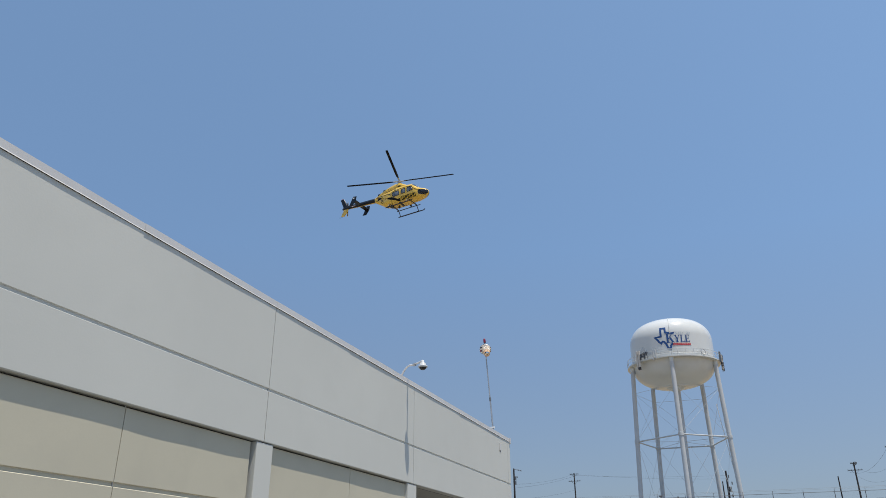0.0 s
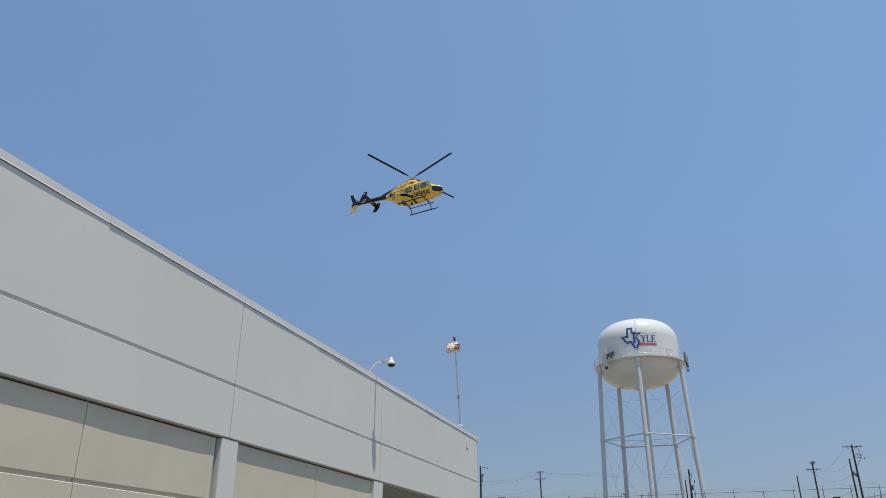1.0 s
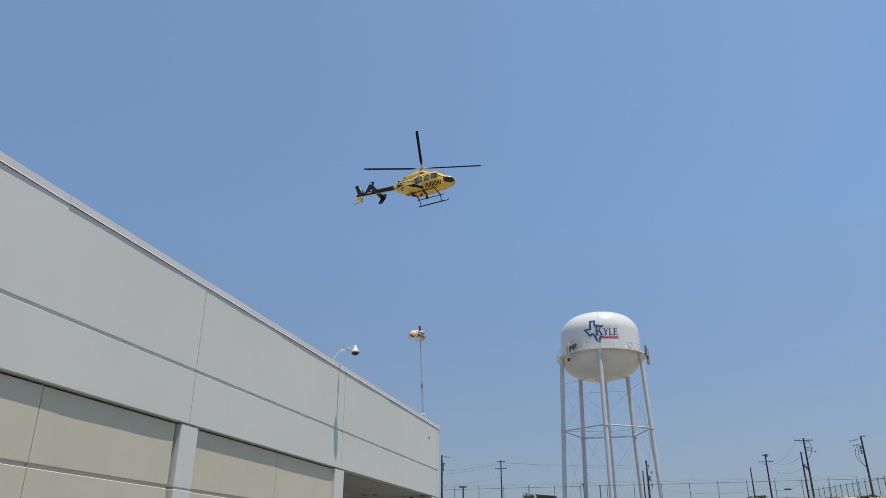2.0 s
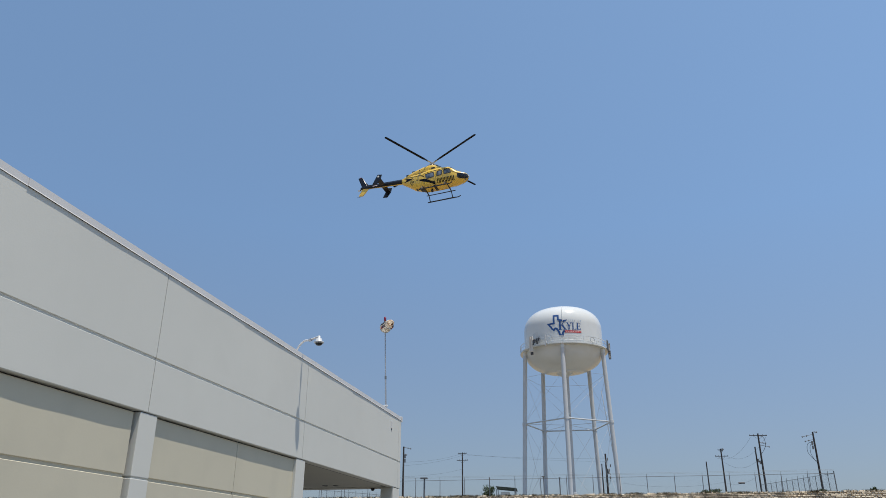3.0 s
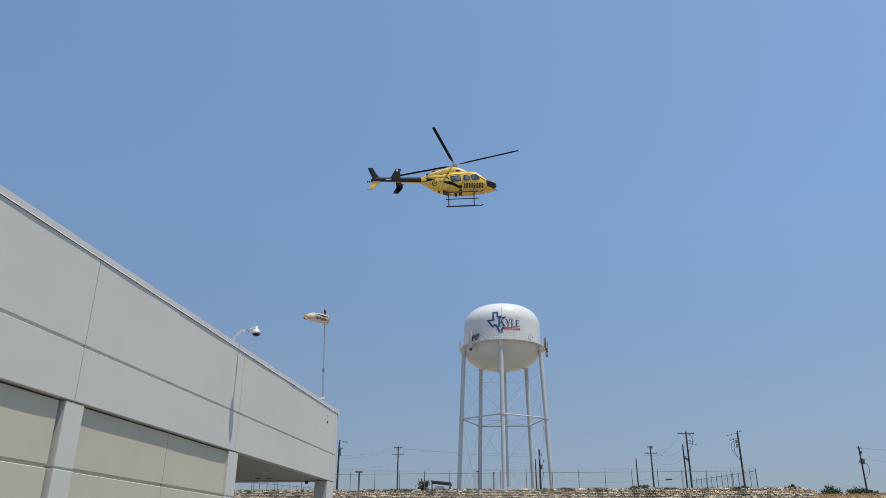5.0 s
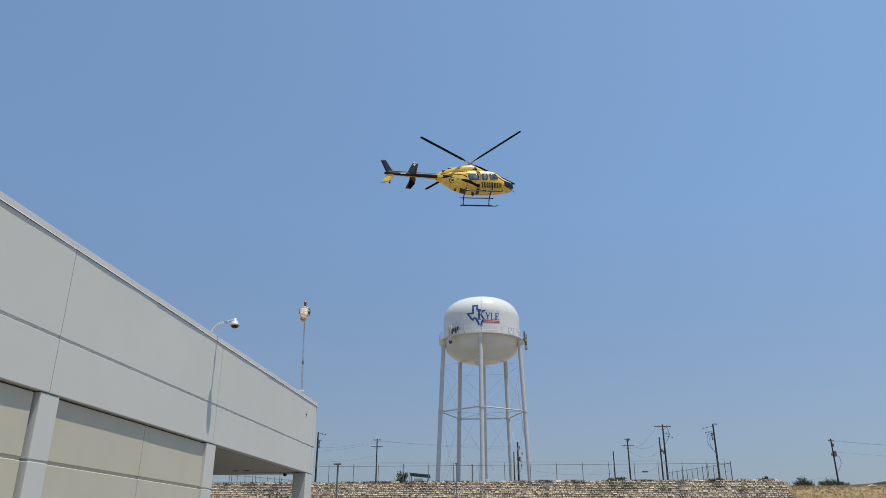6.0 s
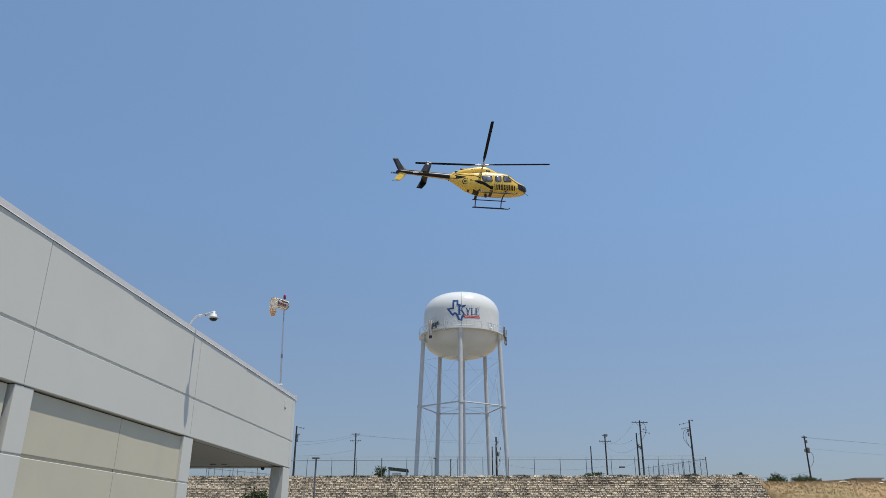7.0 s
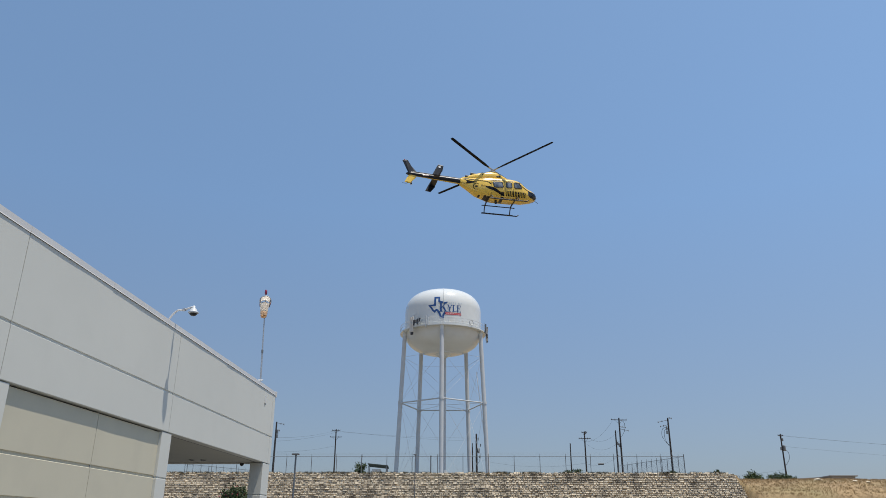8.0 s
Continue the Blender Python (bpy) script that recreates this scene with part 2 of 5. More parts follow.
wall_east = tagged(new("wall_east"), "grey precast concrete fascia over recessed beige panels", "wall", kind="structure")


def profile_slab(bm, prof, y0, y1, bow=0.0, steps=1):
    """A slab along y with the outline prof in x and z; bow: how far its middle stands out, as cast panels do."""
    n, rings = len(prof), []
    for k in range(steps + 1):
        t = k / steps
        dx = bow * (math.sin(math.pi * t) + 0.35 * math.sin(3.1 * math.pi * t + 40 * bow))
        rings.append([bm.verts.new((x + dx, y0 + (y1 - y0) * t, z)) for x, z in prof])
    for a, b in zip(rings, rings[1:]):
        for i in range(n):
            bm.faces.new((a[i], b[i], b[(i + 1) % n], a[(i + 1) % n]))
    bm.faces.new(rings[0])
    bm.faces.new(rings[-1][::-1])
    bmesh.ops.recalc_face_normals(bm, faces=bm.faces)
    return bm


def panel_profile(x, z0, z1, reveals, thick, half=0.032, deep=0.022, chamfer=0.012):
    """Outer outline of a precast panel from bottom to top, with recessed reveals and eased edges."""
    p = [(x - thick, z0), (x - chamfer, z0), (x, z0 + chamfer)]
    for z in reveals:
        p += [(x, z - half), (x - deep, z - half + 0.014), (x - deep, z + half - 0.014), (x, z + half)]
    return p + [(x, z1 - chamfer), (x - chamfer, z1), (x - thick, z1)]


for y0, y1 in zip(JOINTS, JOINTS[1:]):
    part("fascia_panel", profile_slab(B(), panel_profile(FX, Z_LOW, Z_TOP, [Z_REVEAL], 0.24), y0 + 0.009, (y1 if y1 < Y_END else CORNER_JOINT) - 0.009), M_PANEL, wall_east)
    if y1 < Y_END:
        part("joint_sealant", box(B(), FX - 0.2, FX - 0.012, y1 - 0.009, y1 + 0.009, Z_LOW + 0.01, Z_TOP - 0.01), M_JOINT, wall_east)
part("joint_sealant", box(B(), FX - 0.2, FX - 0.014, CORNER_JOINT - 0.009, CORNER_JOINT + 0.011, Z_LOW + 0.01, Z_TOP - 0.01), M_JOINT, wall_east)
part("fascia_panel", profile_slab(B(), panel_profile(FX, Z_LOW, Z_TOP, [Z_REVEAL], 0.24), CORNER_JOINT + 0.011, Y_END), M_PANEL, wall_east)
bows = random.Random(4)
# recessed beige panels in pairs between the columns, to the last closed bay
for c in JOINTS[1:-2]:
    for y0, y1 in ((c + 0.32, c + 3.49), (c + 3.505, c + 6.54)):
        part("beige_panel", profile_slab(B(), panel_profile(FX - RECESS, 0.0, Z_LOW - 0.03, [2.10, 2.80], 0.18, half=0.036, deep=0.024), y0, y1, bows.uniform(-0.009, 0.006), 14), M_BEIGE, wall_east)
    part("joint_sealant", box(B(), FX - RECESS - 0.1, FX - RECESS - 0.012, c + 3.488, c + 3.506, 0, Z_LOW), M_JOINT, wall_east)
# a solid dark fill gives the open joint under the fascia its shade
part("soffit_gap", box(B(), FX - 0.5, FX - 0.16, JOINTS[1], 18.1, Z_LOW - 0.06, Z_LOW + 0.3), M_DARK, wall_east, "dark fill standing for the shade in the open joint under the fascia")
for c in JOINTS[1:-1]:
    bm = B()
    last = c > 18
    y0, y1 = (18.05, 18.62) if last else (c - 0.19, c + 0.32)
    for z0, z1 in ((0, 2.775), (2.80, Z_LOW - 0.016)):
        box(bm, FX - 0.45, FX - 0.012, y0, y1, z0, z1, 0.014)
    box(bm, FX - 0.43, FX - 0.03, y0 + 0.02, y1 - 0.02, 2.77, 2.81)
    part("pilaster", bm, M_PANEL, wall_east)
bm = B()
for z0, z1 in ((0, 2.775), (2.80, Z_LOW - 0.016)):
    box(bm, FX - 0.47, FX - 0.008, 26.72, 27.55, z0, z1, 0.016)
box(bm, FX - 0.45, FX - 0.03, 26.74, 27.53, 2.77, 2.81)
part("corner_column", bm, M_PANEL, wall_east, "square grey concrete corner column with a reveal")

wall_north = tagged(new("wall_north"), "grey precast concrete end fascia over an open drive-through", "wall", kind="structure")
for k, (x0, x1) in enumerate(((FX - 0.242, FX - 9.0), (FX - 9.02, FX - 18), (FX - 18.02, X_BACK))):
    bm = B()
    for z0, z1 in ((Z_LOW, Z_REVEAL - 0.03), (Z_REVEAL + 0.03, Z_TOP)):
        box(bm, x1, x0, Y_END - 0.24, Y_END, z0, z1, 0.01)
    box(bm, x1, x0, Y_END - 0.22, Y_END - 0.022, Z_REVEAL - 0.04, Z_REVEAL + 0.04)
    part("fascia_panel", bm, M_PANEL, wall_north)
for x in (FX - 12, FX - 22):
    part("pilaster", box(B(), x - 0.47, x, 26.72, 27.55, 0, Z_LOW - 0.016, 0.016), M_PANEL, wall_north)

bm = box(B(), X_BACK, FX - 0.46, 18.10, 18.40, 0, Z_LOW + 0.08)
tagged(new("wall_inner", mesh_of(bm, M_BEIGE)), "beige wall closing the end of the covered bay", "wall", kind="structure")
bm = box(B(), X_BACK - 0.25, X_BACK, Y_BACK, Y_END, 0, Z_TOP)
tagged(new("wall_west", mesh_of(bm, M_PANEL)), "plain grey concrete back wall", "wall", kind="structure")
bm = box(B(), X_BACK, FX - 0.3, Y_BACK - 0.25, Y_BACK, 0, Z_TOP)
tagged(new("wall_south", mesh_of(bm, M_PANEL)), "plain grey concrete end wall", "wall", kind="structure")
bm = box(B(), X_BACK, FX - 0.2, Y_BACK, Y_END - 0.2, Z_TOP - 0.9, Z_TOP - 0.6)
tagged(new("roof", mesh_of(bm, M_ROOF)), "flat pale membrane roof behind the parapet", "roof", kind="structure")
bm = B()
box(bm, X_BACK, FX - 0.30, 18.40, 26.93, Z_LOW + 0.022, Z_LOW + 0.16)
box(bm, X_BACK, FX - 0.30, 26.93, Y_END - 0.245, Z_LOW + 0.004, Z_LOW + 0.16)
box(bm, FX - 0.275, FX - 0.242, 18.62, 26.93, Z_LOW + 0.05, Z_LOW + 0.16)
tagged(new("ceiling", mesh_of(bm, M_SOFFIT)), "off-white smooth soffit of the covered drive", "ceiling", kind="structure")

# dark strip put in for the shade of the gap behind the fascia
part("fascia_return_joint", box(B(), FX - 0.30, FX - 0.262, 18.62, 26.72, Z_LOW + 0.006, Z_LOW + 0.06), M_DARK, wall_east, "dark strip standing for the shaded gap between fascia and soffit")

coping = tagged(new("trim"), "pale grey metal coping along the parapet", "trim", kind="structure")
askew = random.Random(12)
COPING_ENDS = sorted({*JOINTS, *(y + 3.30 + askew.uniform(-0.5, 0.5) for y in JOINTS[:-1])})
for y0, y1 in zip(COPING_ENDS, COPING_ENDS[1:]):
    bm = B()
    prof = [(FX - 0.30, Z_TOP + 0.012), (FX - 0.30, Z_TOP + 0.135), (FX + 0.011, Z_TOP + 0.12), (FX + 0.012, Z_TOP + 0.008), (FX + 0.019, Z_TOP - 0.008), (FX + 0.008, Z_TOP - 0.006), (FX + 0.006, Z_TOP + 0.012)]
    profile_slab(bm, prof, y0 + 0.0005, y1 - 0.0005 + (0.03 if y1 == Y_END else 0), steps=10)
    near, far_end, wave = askew.uniform(-0.004, 0.0), askew.uniform(0.002, 0.006), askew.uniform(0, 6)
    for v in bm.verts:
        if v.co.x > FX - 0.1:
            t = (v.co.y - y0) / (y1 - y0)
            v.co.x += far_end + (near - far_end) * t + 0.002 * math.sin(9 * t + wave)
    part("coping_length", bm, M_COPING, coping)
bm = box(B(), X_BACK, FX - 0.31, Y_END - 0.28, Y_END + 0.03, Z_TOP + 0.006, Z_TOP + 0.13)
box(bm, X_BACK, FX + 0.03, Y_END + 0.004, Y_END + 0.03, Z_TOP - 0.02, Z_TOP + 0.006)
part("coping_length", bm, M_COPING, coping)
part("corner_cap", box(B(), FX - 0.05, FX + 0.042, Y_END - 0.07, Y_END + 0.036, Z_TOP - 0.06, Z_TOP + 0.142, 0.008), M_COPING, coping)

# the parapet rises a little away from the corner
for ob in [wall_east, *wall_east.children, *coping.children]:
    if ob.data:
        for v in ob.data.vertices:
            if v.co.z > Z_TOP - 0.15:
                v.co.z += 0.0045 * (Y_END - v.co.y)

# soffit fittings
for x, y in ((-10.12, 26.05), (-9.72, 26.05)):
    t = thing("soffit_light", (x, y, Z_LOW + 0.022), "small round dark recessed light in the soffit", "light", "soffit lights")
    part("trim_ring", revolve(B(), [(0.10, 0.0), (0.10, -0.02), (0.07, -0.025), (0.07, -0.01)], 20), M_FENCE, t)
    part("lens", revolve(B(), [(0.07, -0.012), (0.0, -0.012)], 20), M_DARK, t)
cam_dome = thing("ceiling_camera", (-8.72, 27.22, Z_LOW + 0.004), "small dark dome under the far edge of the soffit", "camera")
part("dome", revolve(B(), [(0.07, 0), (0.07, -0.04), (0.05, -0.08), (0, -0.1)], 16), M_DOMEG, cam_dome, smooth=True)

# conduit box by the corner
ob = thing("junction_box", (FX, 26.28, 0), "small grey outlet box fixed to the concrete fascia", "box")
part("cover", box(B(), 0.001, 0.018, -0.06, 0.06, 5.85, 6.10, 0.004), M_COPING, ob)
part("socket", box(B(), 0.001, 0.02, -0.04, 0.04, 5.80, 5.845, 0.004), M_DARK, ob)

# gooseneck camera on the parapet
goose = thing("security_camera", (0, 0, 0), "white gooseneck security camera with smoked dome on the parapet", "camera")
part("bracket", box(B(), FX - 0.34, FX - 0.30, 17.92, 18.08, 5.9, 6.5, 0.006), M_SHEET, goose)
DOME = Vector((FX + 0.52, 17.69, 0))
part("gooseneck", pipe(B(), bent([(FX - 0.28, 18.0, 5.95), (FX - 0.27, 18.0, 6.45), (FX - 0.16, 17.96, 6.70), (FX + 0.02, 17.89, 6.84), (FX + 0.20, 17.82, 6.84), (DOME.x, DOME.y, 6.88)], 6), 0.025, 12), M_COPING, goose, smooth=True)
part("coupling", tube(B(), (FX + 0.20, 17.82, 6.84), (FX + 0.27, 17.79, 6.84), 0.042, n=12), M_GALV, goose)
part("housing", revolve(B(), [(0, 6.905), (0.032, 6.90), (0.036, 6.84), (0.075, 6.82), (0.085, 6.765), (0.125, 6.745), (0.13, 6.715), (0.10, 6.70), (0, 6.70)], 28), M_STEEL, goose, smooth=True).location = DOME
part("dome", revolve(B(), [(0.102, 6.702), (0.094, 6.682), (0.068, 6.655), (0.038, 6.642), (0, 6.638)], 24), M_DOMEG, goose, "smoked hemispherical dome", smooth=True).location = DOME

# ================= windsock =================
SOCK_AT = (-7.90, 25.85)
SOCK_Z = 9.51
SOCK_FOOT = 6.478
mast = thing("windsock_pole", (*SOCK_AT, SOCK_FOOT), "slim galvanised windsock pole on the parapet corner", "pole")
part("pole", tube(tube(B(), (0, 0, 0.02), (0, 0, 1.15), 0.030, n=12), (0, 0, 1.15), (0, 0, 3.08), 0.025, 0.021, n=12), M_GALV, mast)
part("sleeve", tube(B(), (0, 0, 1.08), (0, 0, 1.20), 0.038, n=12), M_FENCE, mast)
part("bracket", box(B(), -0.08, 0.07, -0.05, 0.05, 0.09, 0.14, 0.01), M_SHEET, mast)
part("bracket_foot", box(B(), -0.06, 0.06, -0.06, 0.06, 0.0, 0.022, 0.005), M_SHEET, mast)
part("beacon", revolve(B(), [(0, 3.46), (0.034, 3.45), (0.046, 3.40), (0.046, 3.30), (0.03, 3.27)], 14), M_BEACON, mast, "dark red obstruction beacon", smooth=True)
part("beacon_stem", tube(B(), (0, 0, 3.08), (0, 0, 3.28), 0.018), M_GALV, mast)

sock = thing("windsock", (*SOCK_AT, SOCK_Z), "faded white and orange fabric windsock with printed writing", "windsock")


def sock_piece(x0, x1, r0, r1, z0, z1, n=22, m=9, wob=0.02):
    """A creased cloth tube from x0 to x1 whose axis falls from z0 to z1."""
    bm, rings = B(), []
    for i in range(m):
        s = i / (m - 1)
        c = Vector((x0 + (x1 - x0) * s, 0, z0 + (z1 - z0) * s * s))
        r = r0 + (r1 - r0) * s
        ring = []
        for k in range(n):
            a = 2 * math.pi * k / n
            q = r * (1 + wob * 4 * noise.noise((math.cos(a) * 2 + x0, math.sin(a) * 2, s * 3)))
            ring.append(bm.verts.new(c + Vector((0, q * math.cos(a), q * math.sin(a) * 0.92))))
        rings.append(ring)
    for u, v in zip(rings, rings[1:]):
        for k in range(n):
            bm.faces.new((u[k], u[(k + 1) % n], v[(k + 1) % n], v[k]))
    bmesh.ops.solidify(bm, geom=bm.faces[:], thickness=0.006)
    return bm


part("throat", sock_piece(0.02, 0.82, 0.20, 0.165, 0.0, 0.0), M_SOCK, sock, smooth=True)
tail = part("tail", sock_piece(0.0, 0.36, 0.16, 0.12, 0.0, -0.04), M_SOCK, sock, smooth=True)
tail_end = part("tail_end", sock_piece(0.355, 0.50, 0.124, 0.10, -0.04, -0.07), M_ORANGE, tail, "orange mouth of the sock", smooth=True)
part("hoop", pipe(B(), [(0.02, 0.205 * math.cos(a), 0.19 * math.sin(a)) for a in [2 * math.pi * k / 24 for k in range(25)]], 0.012, 8), M_GALV, sock)
for zz in (0.12, -0.12):
    part("hoop_stay", tube(B(), (0, 0, zz), (0.02, 0, zz * 1.7), 0.01), M_GALV, sock)
# two rows of writing that cannot be read, on both flanks
random.seed(5)
for side in (-1, 1):
    for row, (zz, x0, x1, h) in enumerate(((0.065, 0.10, 0.70, 0.05), (-0.05, 0.20, 0.78, 0.07))):
        x = x0
        while x < x1:
            w = random.uniform(0.03, 0.055)
            rad = 0.20 - 0.045 * x + 0.012
            y = math.sqrt(max(0.001, rad ** 2 - (zz / 0.92) ** 2))
            bm = box(B(), x, x + w, min(side * (y - 0.03), side * (y + 0.004)), max(side * (y - 0.03), side * (y + 0.004)), zz - h / 2, zz + h / 2)
            part("writing_bar", bm, M_DARK if random.random() < 0.88 or row == 0 else M_RED, sock)
            x += w + random.uniform(0.012, 0.02)

# ================= water tower =================
TX, TY, TBASE = -7.07, 125.0, 8.1
Z_WALK, TANK_R = 33.4, 6.55
tower = thing("water_tower", (TX, TY, 0), "white elevated water tower on five tubular legs", "water tower")


def dome_profile():
    p = []
    for k in range(15):                                   # bowl, from its foot up
        a = math.pi / 2 * (1 - k / 14)
        p.append((TANK_R * max(0.0, math.cos(a)) ** 0.80, Z_WALK - 3.55 * math.sin(a) ** 0.97))
    p += [(TANK_R, 35.4), (TANK_R, 37.0)]
    for k in range(1, 33):                                # knuckle and flat crown
        a = math.pi / 2 * k / 32
        p.append((TANK_R * max(0.0, math.cos(a)) ** 0.62, 37.0 + 3.85 * math.sin(a) ** 0.95))
    p[0] = (0, p[0][1])
    p[-1] = (0, p[-1][1])
    return p


part("tank", revolve(B(), dome_profile(), 128), M_TANK, tower, "white painted steel tank", smooth=True)
part("weld_band", revolve(B(), [(TANK_R + 0.005, 33.9), (TANK_R + 0.02, 33.92), (TANK_R + 0.02, 33.98), (TANK_R + 0.005, 34.0)], 96), M_TANK, tower)
part("vent", revolve(B(), [(0.45, 40.85), (0.45, 41.1), (0.62, 41.16), (0.5, 41.35), (0, 41.45)], 24), M_TANK, tower, smooth=True)
walkway = part("walkway", revolve(B(), [(TANK_R - 0.05, 33.28), (7.33, 33.28), (7.33, 33.46), (7.27, 33.46), (7.27, 33.34), (TANK_R - 0.05, 33.34)], 96), M_TANK, tower)
for z, r in ((34.5, 0.034), (33.98, 0.026)):
    part("rail", pipe(B(), [(7.3 * math.cos(2 * math.pi * k / 96), 7.3 * math.sin(2 * math.pi * k / 96), z) for k in range(97)], r, 6), M_STEEL, walkway)
post = mesh_of(tube(B(), (7.3, 0, 33.4), (7.3, 0, 34.5), 0.026, n=6), M_STEEL)
for k in range(36):
    part("rail_post", post, None, walkway).rotation_euler = (0, 0, 2 * math.pi * k / 36)
part("riser", tube(B(), (0.18, 0, TBASE - 0.3), (0.18, 0, 30.2), 0.40, n=32), M_STEEL, tower, smooth=False)
part("riser_skirt", revolve(B(), [(0.5, 29.3), (1.6, 30.0), (1.7, 30.3)], 32), M_TANK, tower, smooth=True)
ANG = [radians(-88.2 + 72 * k) for k in range(5)]


def leg_at(a, z):
    r = 7.76 + (6.72 - 7.76) * (z - 8.0) / (33.0 - 8.0)
    return Vector((r * math.cos(a), r * math.sin(a), z))


for a in ANG:
    leg = part("leg", tube(B(), leg_at(a, TBASE - 0.3), leg_at(a, 33.3), 0.345, n=28), M_STEEL, tower)
    part("base_plate", box(B(), -0.6, 0.6, -0.6, 0.6, TBASE - 0.1, TBASE + 0.08, 0.02), M_STEEL, leg).location = (leg_at(a, 8).x, leg_at(a, 8).y, 0)
    part("gusset", tube(B(), leg_at(a, 21.18), leg_at(a, 21.62), 0.42, n=20), M_STEEL, leg)
    part("gusset", tube(B(), leg_at(a, 32.6), leg_at(a, 33.28), 0.36, 0.40, n=20), M_TANK, leg)
for a, b in zip(ANG, ANG[1:] + ANG[:1]):
    part("strut", tube(B(), leg_at(a, 21.40), leg_at(b, 21.40), 0.11, n=12), M_STEEL, tower)
    for z0, z1 in ((8.4, 21.3), (21.5, 29.0)):
        part("tie_rod", tube(B(), leg_at(a, z0), leg_at(b, z1), 0.017, n=6), M_STEEL, tower)
        part("tie_rod", tube(B(), leg_at(b, z0), leg_at(a, z1), 0.017, n=6), M_STEEL, tower)
    part("tie_rod", tube(B(), leg_at(a, 29.0), leg_at(b, 29.0), 0.022, n=6), M_STEEL, tower)
    part("tie_rod", tube(B(), leg_at(a, 21.40), (0, 0, 21.40), 0.03, n=6), M_STEEL, tower)
# a paler cable run from the ground up to the walkway
part("cable_run", pipe(B(), [leg_at(ANG[1], 8.2) + Vector((0.25, 0.25, 0)), leg_at(ANG[1], 20) + Vector((-0.55, 0.1, 0)), leg_at(ANG[1], 26.5) + Vector((-1.0, 0, 0))], 0.05, 6), M_SHEET, tower)
# ladder seam up the tank front
def on_tank(x, z, proud):
    """A place on the tank's upright side: x metres round it, at height z."""
    a = -math.pi / 2 + x / TANK_R + radians(2.1)
    r = TANK_R
    if z > 37.0:
        s = min(1, (z - 37.0) / 3.85)
        aa = math.asin(min(1, s ** (1 / 0.95)))
        r = TANK_R * max(0.0, math.cos(aa)) ** 0.62
    return Vector(((r + proud) * math.cos(a), (r + proud) * math.sin(a), z))


part("ladder_rail", pipe(B(), [on_tank(0.22, 37.15 + 3.6 * k / 24, 0.07) for k in range(25)], 0.055, 8), M_TANK, tower)
part("ladder_rail", pipe(B(), [on_tank(0.22, 33.5 + 1.0 * k / 4, 0.07) for k in range(5)], 0.055, 8), M_TANK, tower)


TEXAS = [(0.30, 1.0), (0.52, 1.0), (0.52, 0.80), (0.66, 0.76), (0.80, 0.72), (0.95, 0.74), (0.98, 0.58), (1.0, 0.42), (0.96, 0.33),
         (0.84, 0.26), (0.74, 0.16), (0.73, 0.02), (0.60, 0.06), (0.54, 0.20), (0.44, 0.36), (0.36, 0.38), (0.28, 0.30),
         (0.18, 0.38), (0.12, 0.48), (0.0, 0.60), (0.30, 0.62)]


def texas_outline():
    bm = B()
    pts = [Vector((-2.15 + 3.15 * u, 34.62 + 3.5 * v)) for u, v in TEXAS]
    n = len(pts)
    inner, outer = [], []
    area = sum(pts[i].x * pts[(i + 1) % n].y - pts[(i + 1) % n].x * pts[i].y for i in range(n))
    sgn = 1 if area > 0 else -1
    for i in range(n):
        d0, d1 = (pts[i] - pts[i - 1]).normalized(), (pts[(i + 1) % n] - pts[i]).normalized()
        nn = Vector((d0.y + d1.y, -(d0.x + d1.x)))
        nn = nn.normalized() * sgn
        w = 0.15 / max(0.55, nn.dot(Vector((d0.y, -d0.x)) * sgn))
        outer.append(pts[i] + nn * w)
        inner.append(pts[i] - nn * w)
    for i in range(n):
        if i in (5, 6, 7, 8):                                # the K stands over these
            continue
        j = (i + 1) % n
        prev = None
        for s in range(7):
            f = s / 6
            o, q = outer[i].lerp(outer[j], f), inner[i].lerp(inner[j], f)
            cur = (bm.verts.new(on_tank(o.x, o.y, 0.03)), bm.verts.new(on_tank(q.x, q.y, 0.03)))
            if prev:
                bm.faces.new((prev[0], cur[0], cur[1], prev[1]))
            prev = cur
    bmesh.ops.recalc_face_normals(bm, faces=bm.faces)
    return bm


part("state_outline", texas_outline(), M_BLUE, tower, "blue painted state outline")


